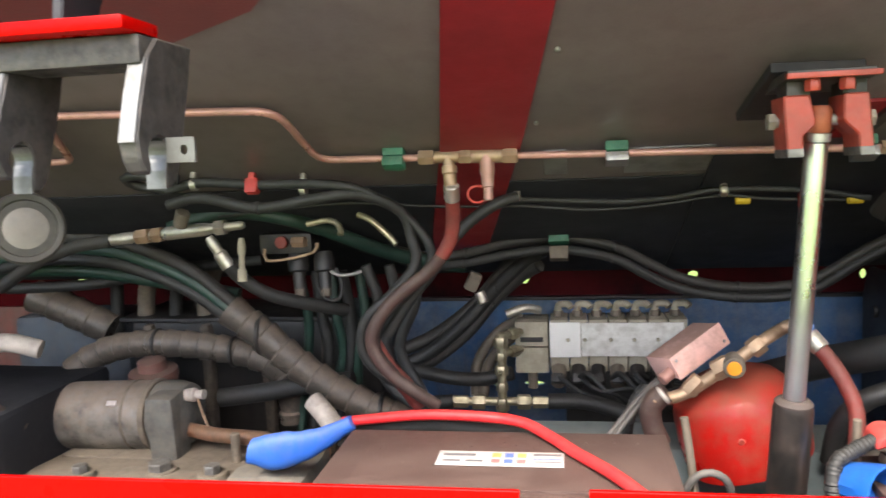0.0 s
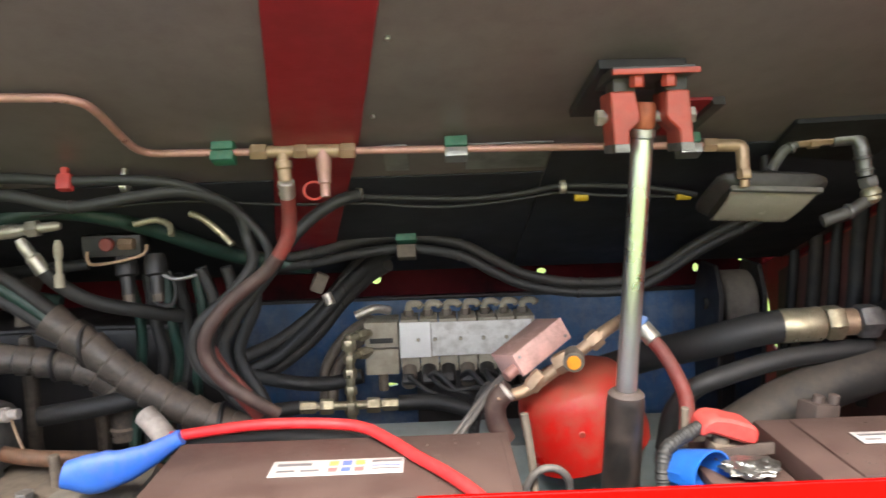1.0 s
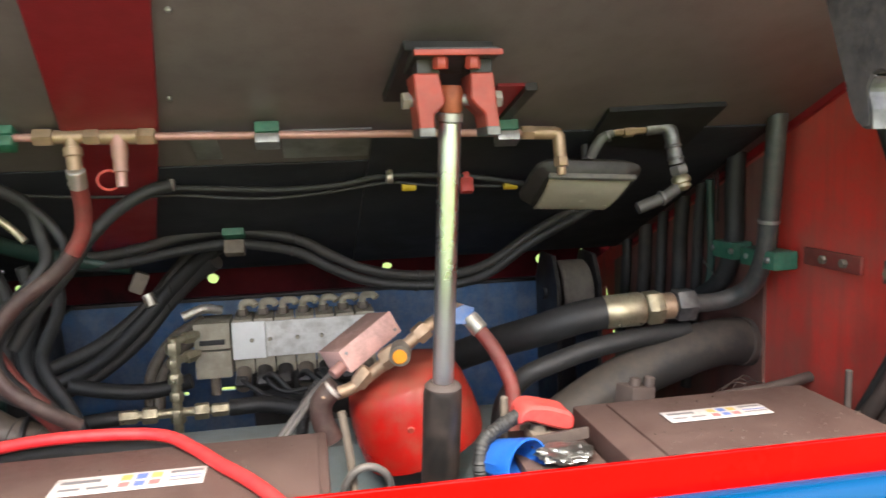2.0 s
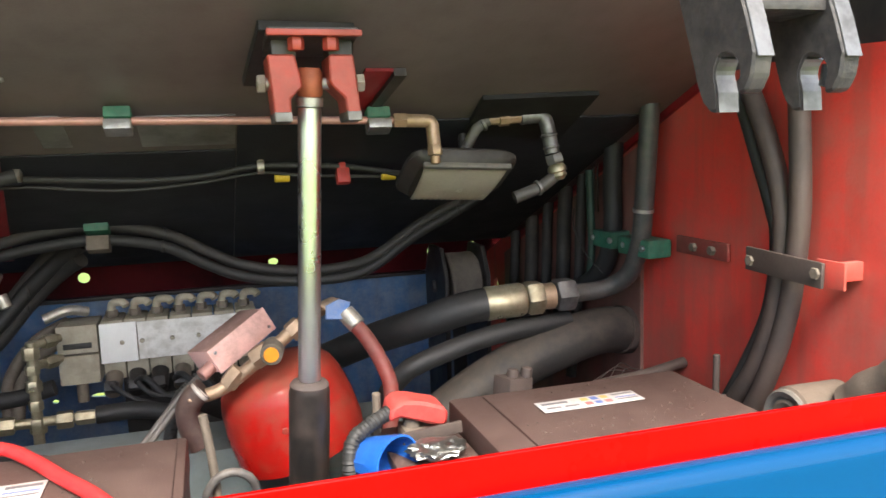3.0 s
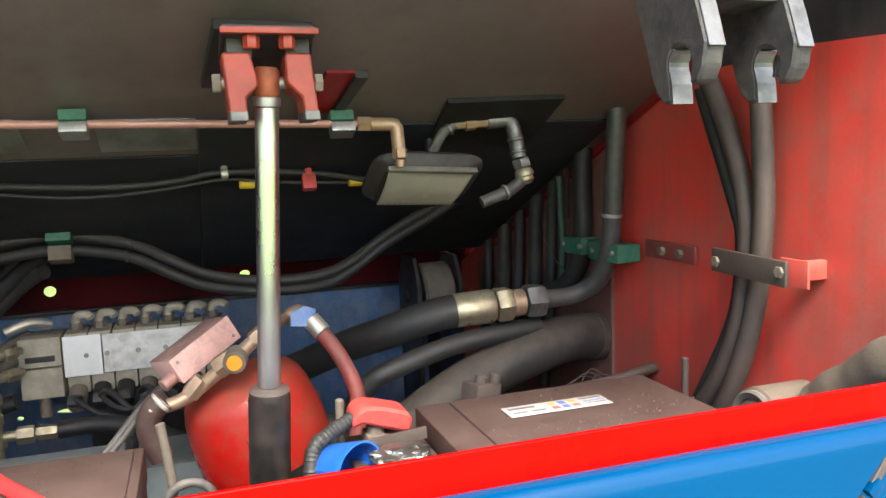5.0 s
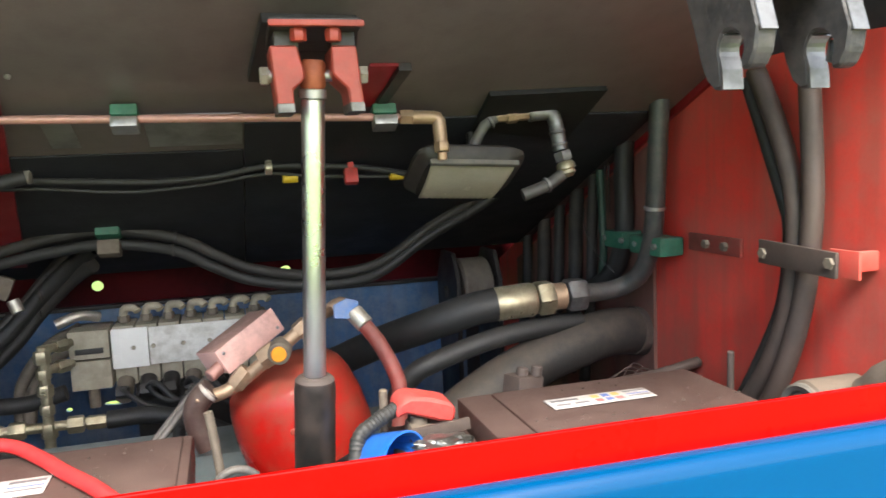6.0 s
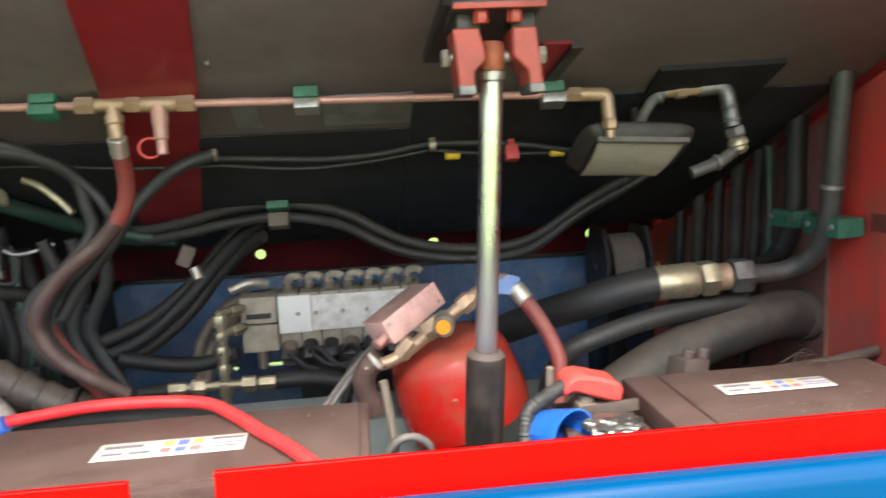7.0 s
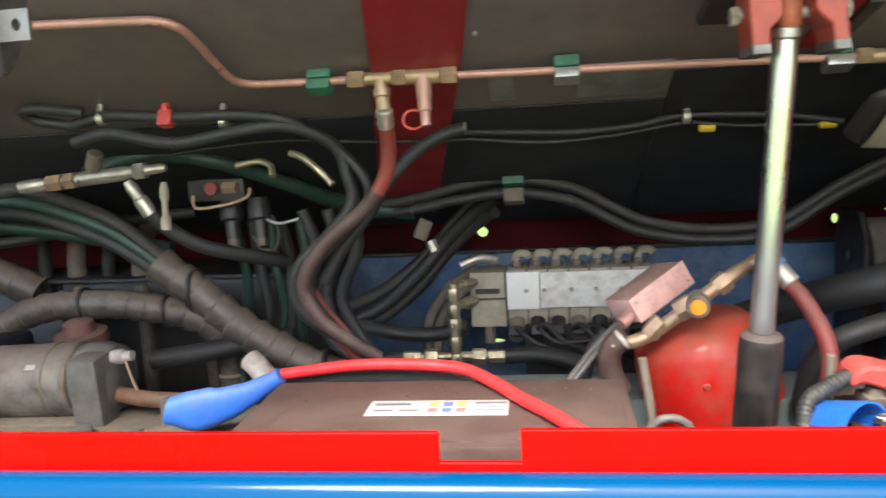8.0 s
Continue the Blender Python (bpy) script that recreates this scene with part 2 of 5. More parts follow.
LAMPBODY = material("dusty_black_lamp_body", (0.03, 0.028, 0.026), 0.55, scale=20, amount=0.5, dust=0.5, dust_colour=(0.1, 0.082, 0.07))
CAKED = material("dust_caked_black_hose", (0.018, 0.018, 0.017), 0.65, second=(0.033, 0.029, 0.025), scale=9, amount=0.8, dust=0.55, dust_colour=(0.13, 0.1, 0.075), bump=0.3, lie=0.26)
YZINC = material("yellowed_zinc_plating", (0.5, 0.45, 0.31), 0.35, 0.85, second=(0.3, 0.26, 0.17), scale=35, amount=0.7, dust=0.4, dust_colour=(0.2, 0.165, 0.11))
GRAVEL = material("compacted_gravel", (0.24, 0.22, 0.2), 0.9, second=(0.17, 0.15, 0.13), scale=3, amount=0.7, bump=0.6, fine=60)
GRASS = material("sunlit_grass", (0.12, 0.19, 0.022), 0.8, second=(0.16, 0.2, 0.03), scale=0.8, amount=0.7, bump=0.4, fine=30)


# ---- mesh helpers ----
PLACE = Matrix.Identity(4)  # where the things that follow stand: a shift of their group, or the lid's swing on its hinge


def stand(x=0.0, y=0.0, z=0.0):
    global PLACE
    PLACE = Matrix.Translation((x, y, z))


def on_lid(x=0.0, y=0.0, z=0.0):
    global PLACE
    PLACE = SWING @ Matrix.Translation((x, y, z))


HINGE = Vector((0, 2.28, 1.17))
SWING = Matrix.Translation(HINGE) @ Matrix.Rotation(radians(-0.6), 4, "X") @ Matrix.Translation(-HINGE)


def thing(name, base, label, category, group="", kind=""):
    ob = new(name)
    ob.empty_display_size = 0.02
    ob.matrix_world = PLACE @ Matrix.Translation(base)
    return tagged(ob, label, category, group, kind)


def part(name, bm, mat, parent=None, label="", smooth=True):
    me = bpy.data.meshes.new(name)
    bmesh.ops.recalc_face_normals(bm, faces=bm.faces[:])
    bm.to_mesh(me)
    bm.free()
    me.materials.append(mat)
    if smooth:
        me.polygons.foreach_set("use_smooth", [True] * len(me.polygons))
        me.set_sharp_from_angle(angle=radians(38))
    ob = new(name, me)
    if parent is not None:
        ob.parent = parent
        root = parent
        while root.parent is not None:
            root = root.parent
        if parent is root and root.data is None:
            ob.matrix_parent_inverse = Matrix.Translation(-(PLACE.inverted() @ root.location))
    else:
        ob.matrix_world = PLACE
    return tagged(ob, label)


def box(bm, size, m=None, bevel=0.002, seg=2):
    made = bmesh.ops.create_cube(bm, size=1.0, matrix=Matrix.Diagonal((*size, 1)))
    vs = made["verts"]
    if bevel:
        es = list({e for v in vs for e in v.link_edges})
        out = bmesh.ops.bevel(bm, geom=es, offset=min(bevel, min(size) * 0.45), segments=seg, profile=0.6, affect="EDGES")
        vs = list({v for f in out["faces"] for v in f.verts} | {v for v in vs if v.is_valid})
    if m is not None:
        bmesh.ops.transform(bm, matrix=m, verts=vs)
    return bm


def one_box(centre, size, turn=(0, 0, 0), bevel=0.002):
    return box(bmesh.new(), size, pose(*centre, *turn), bevel)


def span(x0, x1, y0, y1, z0, z1, bevel=0.002):
    return one_box(((x0 + x1) / 2, (y0 + y1) / 2, (z0 + z1) / 2), (x1 - x0, y1 - y0, z1 - z0), bevel=bevel)


def spin(bm, a, b, profile, seg=20):
    """A turned shape on the line a to b: profile rows are (share of the way, radius)."""
    a, b = Vector(a), Vector(b)
    turn = (b - a).to_track_quat("Z", "Y").to_matrix()
    rings = []
    for f, r in profile:
        c = a.lerp(b, f)
        rings.append([bm.verts.new(c + turn @ Vector((r * math.cos(k * math.tau / seg), r * math.sin(k * math.tau / seg), 0))) for k in range(seg)])
    for p, q in zip(rings, rings[1:]):
        for k in range(seg):
            bm.faces.new((p[k], p[(k + 1) % seg], q[(k + 1) % seg], q[k]))
    bm.faces.new(rings[0][::-1])
    bm.faces.new(rings[-1])
    return bm


def rod(bm, a, b, r, seg=16, edge=0.0015):
    length = (Vector(b) - Vector(a)).length
    e = min(edge / max(length, 1e-6), 0.4)
    k = min(edge, r * 0.4)
    return spin(bm, a, b, [(0, r - k), (e, r), (1 - e, r), (1, r - k)], seg)


def nut(bm, a, b, r):
    return spin(bm, a, b, [(0, r * 0.9), (0.12, r), (0.88, r), (1, r * 0.9)], 6)


def curve_points(pts, step=0.012):
    pts = [Vector(p) for p in pts]
    ext = [2 * pts[0] - pts[1], *pts, 2 * pts[-1] - pts[-2]]
    out = []
    for k in range(1, len(ext) - 2):
        p0, p1, p2, p3 = ext[k - 1:k + 3]
        count = max(2, int((p2 - p1).length / step))
        for j in range(count):
            t = j / count
            out.append(0.5 * (2 * p1 + (p2 - p0) * t + (2 * p0 - 5 * p1 + 4 * p2 - p3) * t * t + (3 * p1 - p0 - 3 * p2 + p3) * t ** 3))
    return out + [pts[-1]]


def tube(bm, pts, r, seg=12, step=0.012, ridge=0.0, pitch=0.03, lumpy=0.0, straight=False):
    """A hose along a smooth line; ridge: height of the steps of a wrapped guard, one each pitch."""
    path = [Vector(p) for p in pts] if straight else curve_points(pts, step)
    side = None
    way, rings = 0.0, []
    for k, c in enumerate(path):
        d = (path[min(k + 1, len(path) - 1)] - path[max(k - 1, 0)]).normalized()
        if side is None:
            side = d.orthogonal().normalized()
        side = (side - d * side.dot(d)).normalized()
        other = d.cross(side)
        if k:
            way += (c - path[k - 1]).length
        rr = r + (ridge * (1 - (way / pitch) % 1.0) if ridge else 0.0)
        if lumpy:
            rr *= 1 + lumpy * noise.noise(c * 25)
        rings.append([bm.verts.new(c + rr * (math.cos(j * math.tau / seg) * side + math.sin(j * math.tau / seg) * other)) for j in range(seg)])
    for p, q in zip(rings, rings[1:]):
        for j in range(seg):
            bm.faces.new((p[j], p[(j + 1) % seg], q[(j + 1) % seg], q[j]))
    bm.faces.new(rings[0][::-1])
    bm.faces.new(rings[-1])
    return bm


def slab(outline, thick, m, bevel=0.0):
    """A flat plate with any outline, in its own xy plane, thick along z."""
    bm = bmesh.new()
    f = bm.faces.new([bm.verts.new((x, y, 0)) for x, y in outline])
    out = bmesh.ops.extrude_face_region(bm, geom=[f])
    bmesh.ops.translate(bm, vec=(0, 0, thick), verts=[v for v in out["geom"] if isinstance(v, bmesh.types.BMVert)])
    if bevel:
        bmesh.ops.bevel(bm, geom=bm.edges[:], offset=bevel, segments=1, affect="EDGES")
    bmesh.ops.transform(bm, matrix=m, verts=bm.verts[:])
    return bm


def pierced(outline, holes, thick, m):
    """A plate with holes: each hole is (x, y, half width, half height, corners)."""
    bm = bmesh.new()
    loops = [outline]
    for x, y, a, b, n in holes:
        loops.append([(x + a * math.cos(math.tau * (k + 0.5) / n), y + b * math.sin(math.tau * (k + 0.5) / n)) for k in range(n)])
    edges = []
    for loop in loops:
        vs = [bm.verts.new((x, y, 0)) for x, y in loop]
        edges += [bm.edges.new((vs[k], vs[(k + 1) % len(vs)])) for k in range(len(vs))]
    bmesh.ops.triangle_fill(bm, edges=edges, use_beauty=True)
    out = bmesh.ops.extrude_face_region(bm, geom=bm.faces[:])
    bmesh.ops.translate(bm, vec=(0, 0, thick), verts=[v for v in out["geom"] if isinstance(v, bmesh.types.BMVert)])
    bmesh.ops.transform(bm, matrix=m, verts=bm.verts[:])
    return bm


def axes(origin, x, y, z):
    m = Matrix((x, y, z)).transposed().to_4x4()
    m.translation = origin
    return m


XZ = axes((0, 0, 0), (1, 0, 0), (0, 0, 1), (0, -1, 0))
YZ = axes((0, 0, 0), (0, 1, 0), (0, 0, 1), (1, 0, 0))
RISE = 0.41
LEN = math.hypot(1, RISE)
LIDM = axes((0, 1.27, 1.59), (1, 0, 0), (0, 1 / LEN, -RISE / LEN), (0, RISE / LEN, 1 / LEN))


def lid(x, y, off=0.0):
    """The point of the lid's underside over (x, y), off metres below it along its normal."""
    return LIDM @ Vector((x, (y - 1.27) * LEN, -off))


def hose(name, pts, r, mat, label, group="hydraulic hoses", **more):
    ob = part(name, tube(bmesh.new(), pts, r, **more), mat)
    return tagged(ob, label, "hose", group)


# ---- ground ----
bm = bmesh.new()
bmesh.ops.create_grid(bm, x_segments=60, y_segments=60, size=150)
for v in bm.verts:
    v.co.z = 0.03 * noise.noise(v.co * 0.2)
tagged(part("ground", bm, GRASS), "short sunlit grass around the machine", "ground", kind="structure")
# Unseen gravel, added to keep the grass's green bounce off the lid.
tagged(part("yard", span(-9, 9, -1.3, 3.2, 0.03, 0.06, 0.01), GRAVEL), "unseen grey-brown gravel yard that cuts green bounce", "gravel", kind="structure")

# ---- machine body: front panel, walls, floor ----
stand(-0.003, -0.028, 0.006)
front = thing("front_panel", (0, 0.74, 0), "glossy blue side panel with a folded red top lip", "panel", kind="structure")
lip = [(-2.4, 1.195), (1.2, 1.195), (1.2, 1.252), (0.018, 1.252), (0.018, 1.224), (-0.049, 1.224), (-0.049, 1.25), (-2.4, 1.25)]
part("lip", slab(lip, 0.006, XZ @ Matrix.Translation((0, 0, -0.757)), 0.001), RED, front, "bright red painted lip with a notch", smooth=False)
bm = bmesh.new()
prof = [(0.752, 1.216), (0.743, 1.2185), (0.736, 1.217), (0.7305, 1.2115), (0.7275, 1.204), (0.7265, 1.195), (0.71, 0.06), (0.73, 0.06), (0.747, 1.195), (0.752, 1.206)]
rows = [[bm.verts.new((-2.4, y, z)) for y, z in prof], [bm.verts.new((0.881 + 0.95 * (z - 1.185), y, z)) for y, z in prof]]
part("rear_sheet", span(-0.2, 1.2, 0.762, 0.772, 0.06, 1.19), BLUE, front, "blue sheet behind the slanted panel end")
for k in range(len(prof)):
    bm.faces.new((rows[0][k], rows[0][(k + 1) % len(prof)], rows[1][(k + 1) % len(prof)], rows[1][k]))
bm.faces.new(rows[0])
bm.faces.new(rows[1])
part("end_strap", slab([(0.868, 1.158), (0.879, 1.156), (0.91, 1.196), (0.899, 1.2)], 0.006, XZ @ Matrix.Translation((0, 0, -0.735)), 0.001), PINKHOSE, front, "rusty strap at the panel end", smooth=False)
part("panel", bm, BLUE, front, "blue painted sheet with a rounded top edge")
part("strap_clip", one_box((0.872, 0.731, 1.152), (0.02, 0.012, 0.014), (0, -40, 0), 0.003), BLUE, front, "blue painted strap clip")
part("strap_end", one_box((0.856, 0.733, 1.132), (0.022, 0.01, 0.02), (0, -40, 0), 0.003), BLACK, front)

stand()
wall = [(0.76, 0.06), (2.3, 0.06), (2.3, 1.2), (1.74, 1.44), (1.27, 1.60), (1.2, 1.628), (0.93, 1.641), (0.76, 1.632)]
tagged(part("wall_east", pierced(wall, [(2.22, 1.10, 0.024, 0.036, 5), (2.168, 1.004, 0.026, 0.013, 5)], 0.012, YZ @ Matrix.Translation((0, 0, 0.99))), WALL_RED, smooth=False), "dusty red painted steel side wall", "wall", kind="structure")
tagged(part("wall_west", span(-2.42, -2.4, 0.76, 2.3, 0.06, 1.5), BLACK), "black steel end wall", "wall", kind="structure")
tagged(part("floor", span(-2.4, 0.99, 0.76, 2.3, 0.74, 0.76), FLOOR), "oily dirty steel bay floor", "floor", kind="structure")
back_holes = [(-0.641, 1.214, 0.010, 0.012, 6), (-0.137, 1.212, 0.015, 0.014, 14), (0.352, 1.219, 0.014, 0.010, 9), (0.81, 1.213, 0.009, 0.014, 7),
              (-1.557, 1.232, 0.06, 0.005, 6), (-1.738, 1.181, 0.013, 0.022, 5)]
red_outline = [(-2.4, 1.14), (1.06, 1.14), (1.06, 1.36), (-2.4, 1.36)]
back_holes_low = [(-0.112, 0.905, 0.03, 0.006, 8), (-0.225, 0.90, 0.009, 0.006, 6)]
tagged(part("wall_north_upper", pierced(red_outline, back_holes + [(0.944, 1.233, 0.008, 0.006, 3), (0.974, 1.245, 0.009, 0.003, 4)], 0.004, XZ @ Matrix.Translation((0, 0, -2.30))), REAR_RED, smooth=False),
       "rear plate in shade-darkened red with small holes to daylight", "wall", kind="structure")
blue_outline = [(-0.75, 0.06), (0.86, 0.06), (0.86, 1.165), (-0.75, 1.165)]
tagged(part("wall_north_beam", pierced(blue_outline, back_holes_low, 0.012, XZ @ Matrix.Translation((0, 0, -2.262))), BEAM_BLUE, smooth=False),
       "dusty blue painted chassis beam along the rear", "beam", kind="structure")
tagged(part("wall_north_west", span(-2.4, -0.752, 2.262, 2.274, 0.06, 1.15), GRIME), "grimy dark rear plate behind the engine", "wall", kind="structure")
# Added sheet: carries the wall's stains and its dim rear part.
tagged(part("wall_east_lining", slab([(1.41, 0.77), (2.13, 0.77), (2.13, 1.22), (1.64, 1.425), (1.41, 1.52)], 0.007, YZ @ Matrix.Translation((0, 0, 0.982))), GRIME, smooth=False), "added sheet with the grime and dimness of the rear side wall", "wall", kind="structure")
tagged(part("beam_edge", span(-0.75, 0.86, 2.235, 2.262, 1.158, 1.168), BLACK), "dark folded top edge of the rear beam", "trim", kind="structure")
corner = [(0.86, 0.06), (0.99, 0.06), (0.99, 1.14), (0.86, 1.14)]
tagged(part("wall_north_corner", slab(corner, 0.006, XZ @ Matrix.Translation((0, 0, -2.30))), BLACK, smooth=False),
       "black rear corner plate", "wall", kind="structure")
tagged(part("cross_beam", span(-0.36, 0.62, 1.50, 1.66, 0.90, 1.0, 0.01), GREYBEAM), "pale grey-green chassis beam with dust", "beam", kind="structure")
tagged(part("battery_tray", span(-0.62, 0.97, 0.78, 1.22, 0.88, 0.905), BLACK), "black steel tray under the batteries", "tray", kind="structure")

# ---- dark upper body beside the bay ----
upper = thing("upper_body", (1.7, 1.5, 1.2), "dark body of the machine beside the bay", "machine body", kind="structure")
part("side_plate", span(1.004, 2.4, 0.80, 2.10, 0.06, 2.5, 0.02), BLACK, upper)
part("edge_beam", one_box((1.5, 0.77, 1.72), (0.86, 0.05, 0.07)), BLACK, upper)

# ---- the raised lid ----
on_lid()
hood = thing("hood_lid", (0, 2.28, 1.17), "raised lid with a dark underside and red ribs", "lid", kind="structure")


def lid_box(x0, x1, y0, y1, below, above, bevel=0.002):
    a, b = (y0 - 1.27) * LEN, (y1 - 1.27) * LEN
    return box(bmesh.new(), (x1 - x0, b - a, below + above), LIDM @ pose((x0 + x1) / 2, (a + b) / 2, (above - below) / 2), bevel)


part("underside", lid_box(-2.4, 0.978, 0.62, 2.045, 0.0, 0.02), LID, hood, "dark sealed sheet")
# Two blue-black sheets over the rear of the lid's underside.
part("rear_pad", lid_box(-2.39, 0.239, 1.425, 2.04, 0.004, 0.0, 0.002), BLUE_BLACK, hood, "blue-black rear sheet")
part("rear_pad", lid_box(0.241, 0.95, 1.335, 2.04, 0.004, 0.0, 0.002), BLUE_BLACK, hood, "blue-black rear sheet")
# Added strip: closes the gap behind the lid so no sky light gets in.
part("hinge_cover", slab([(2.03, 1.292), (2.045, 1.279), (2.31, 1.33), (2.31, 1.352)], 3.4, YZ @ Matrix.Translation((0, 0, -2.4))), BLUE_BLACK, hood, "added black strip blocking sky light behind the lid", smooth=False)
part("side_flange", lid_box(0.978, 0.987, 0.7, 2.045, 0.012, 0.02), STRIPE, hood, "red edge strip")
stripe = [(-0.09, -0.69), (0.04, -0.69), (-0.073, 0.0), (-0.165, 0.46), (-0.215, 0.72), (-0.34, 0.72), (-0.3, 0.46), (-0.207, 0.0)]
part("rib", slab(stripe, 0.009, LIDM @ Matrix.Translation((0, 0, -0.009)), 0.001), STRIPE, hood, "dark red painted rib", smooth=False)
# Dull dark red area over the lid's west corner.
part("corner_panel", slab([(-2.3, -0.68), (-0.19, -0.68), (-0.26, -0.52), (-0.36, -0.42), (-0.5, -0.36), (-0.9, -0.30), (-2.3, -0.30)], 0.004, LIDM @ Matrix.Translation((0, 0, -0.004))), CORNER_RED, hood, "dark red corner area", smooth=False)
for x0, x1, y0, y1 in ((-0.04, 0.0, 1.30, 1.40), (0.098, 0.238, 1.305, 1.405)):
    part("foil_patch", lid_box(x0, x1, y0, y1, 0.0025, 0.0, 0.001), PATCH, hood, "dull metal patch")
# No hole is cut; the opening's inner shade is a flat black plate.
part("recess_plate", slab([(0.611, -0.013), (0.807, -0.024), (0.812, 0.16), (0.617, 0.112)], 0.008, LIDM @ Matrix.Translation((0, 0, -0.009))), VOID, hood, "flat black plate for the dark of an opening", smooth=False)
part("red_strap", slab([(0.41, -0.10), (0.45, -0.10), (0.43, 0.02), (0.40, 0.02)], 0.005, LIDM @ Matrix.Translation((0, 0, -0.006))), STRIPE, hood, "red strap", smooth=False)
part("black_strap", slab([(0.45, -0.10), (0.468, -0.10), (0.443, 0.035), (0.43, 0.02)], 0.012, LIDM @ Matrix.Translation((0, 0, -0.013))), BLACK, hood, smooth=False)
for x, y in ((-0.145, 1.004), (-0.008, 1.004), (-0.19, 1.2), (-0.045, 1.2)):
    part("rivet", rod(bmesh.new(), lid(x, y, -0.001), lid(x, y, 0.005), 0.004, 8), STEEL, hood)

# ---- hydraulic ram and its bracket on the lid ----
stand(-0.012, 0.017, 0.0)
foot, head = Vector((0.2965, 1.10, 0.90)), Vector((0.329, 1.044, 1.611))


def on_ram(z):
    return foot.lerp(head, (z - foot.z) / (head.z - foot.z))


ram = thing("hydraulic_ram", foot, "upright hydraulic ram with a bright chrome rod and black barrel", "hydraulic ram")
part("barrel", spin(bmesh.new(), on_ram(0.90), on_ram(1.226), [(0, 0.024), (0.01, 0.0265), (0.975, 0.0265), (1, 0.025)], 32), BARREL, ram, "scuffed black barrel")
part("gland", spin(bmesh.new(), on_ram(1.226), on_ram(1.234), [(0, 0.025), (0.3, 0.0255), (0.8, 0.022), (1, 0.017)], 32), PINKHOSE, ram, "rusty brown gland ring")
part("rod", rod(bmesh.new(), on_ram(1.234), on_ram(1.581), 0.0142, 40), CHROME, ram, "mirror-bright chrome rod")
part("collar", spin(bmesh.new(), on_ram(1.581), on_ram(1.593), [(0, 0.0142), (0.1, 0.0165), (0.9, 0.0165), (1, 0.013)], 24), STEEL, ram)
part("rod_eye", spin(bmesh.new(), on_ram(1.593), on_ram(1.627), [(0, 0.013), (0.1, 0.0155), (0.85, 0.0155), (1, 0.012)], 20), RUST, ram, "rusty pink rod eye")
base = span(0.25, 0.35, 1.05, 1.15, 0.88, 0.902, 0.003)
part("foot_plate", base, BLACK, ram)

on_lid(-0.011, 0.013, -0.006)
bracket = thing("ram_bracket", (0.33, 1.05, 1.66), "pink dusty steel bracket bolted under the lid", "bracket")
part("backing_plate", slab([(0.272, -0.232), (0.388, -0.228), (0.402, -0.085), (0.257, -0.09)], 0.014, LIDM @ Matrix.Translation((0, 0, -0.014)), 0.001), BLACK, bracket, smooth=False)
part("front_flange", span(0.276, 0.384, 0.99, 1.0, 1.6505, 1.6575, 0.001), BRACKET, bracket)
part("top_plate", slab([(1.001, 1.651), (1.001, 1.662), (1.11, 1.655), (1.11, 1.641)], 0.104, YZ @ Matrix.Translation((0, 0, 0.278)), 0.001), BLACK, bracket, smooth=False)
cheeks = ((1, [(0.2765, 1.632), (0.308, 1.632), (0.3145, 1.604), (0.3145, 1.594), (0.301, 1.582), (0.3018, 1.556), (0.2825, 1.556)], [(0.2813, 1.567), (0.3018, 1.567), (0.3022, 1.5555), (0.2821, 1.5555)]),
          (-1, [(0.3472, 1.632), (0.3472, 1.6), (0.352, 1.594), (0.3645, 1.582), (0.3672, 1.556), (0.3838, 1.556), (0.3765, 1.632)][::-1], [(0.3657, 1.567), (0.3831, 1.567), (0.3842, 1.5555), (0.3669, 1.5555)]))
for flip, shape, tip in cheeks:
    part("cheek", slab(shape, 0.06, XZ @ Matrix.Translation((0, 0, -1.07)), 0.002), BRACKET, bracket, "thick red-brown cheek plate", smooth=False)
    part("worn_tip", slab(tip, 0.0612, XZ @ Matrix.Translation((0, 0, -1.0706)), 0.001), GRUBBY, bracket, "bare scuffed steel tip", smooth=False)
    part("cheek_root", span(0.33 - flip * 0.033 - 0.014, 0.33 - flip * 0.033 + 0.014, 1.02, 1.065, 1.628, 1.652), BLACK, bracket)
    x = 0.33 - flip * 0.02
    part("bolt", nut(bmesh.new(), (x, 1.008, 1.636), (x, 1.008, 1.6505), 0.0095), BRACKET, bracket)
part("pin", rod(bmesh.new(), (0.27, 1.045, 1.602), (0.39, 1.045, 1.602), 0.0075), STEEL, bracket, "steel pin")
for a, b in ((0.266, 0.276), (0.384, 0.394)):
    part("pin_nut", nut(bmesh.new(), (a, 1.045, 1.602), (b, 1.045, 1.602), 0.0115), ZINC, bracket)

# ---- rigid pipe with fittings along the lid ----
on_lid(0.0, 0.0, -0.003)
line = thing("hydraulic_pipe", (0.0, 1.27, 1.57), "thin dusty steel pipe clipped under the lid", "pipe")
run = [(-0.93, 1.225, 1.594), (-0.865, 1.225, 1.594), (-0.85, 1.222, 1.597), (-0.838, 1.2, 1.606), (-0.798, 1.095, 1.65), (-0.79, 1.08, 1.656), (-0.772, 1.074, 1.658),
       (-0.60, 1.082, 1.655), (-0.475, 1.09, 1.652), (-0.444, 1.093, 1.65), (-0.425, 1.108, 1.644), (-0.418, 1.14, 1.63), (-0.416, 1.2, 1.604), (-0.413, 1.238, 1.588), (-0.404, 1.258, 1.581), (-0.385, 1.27, 1.578),
       (-0.34, 1.274, 1.5775), (0.0, 1.272, 1.571), (0.33, 1.268, 1.565), (0.49, 1.266, 1.561)]
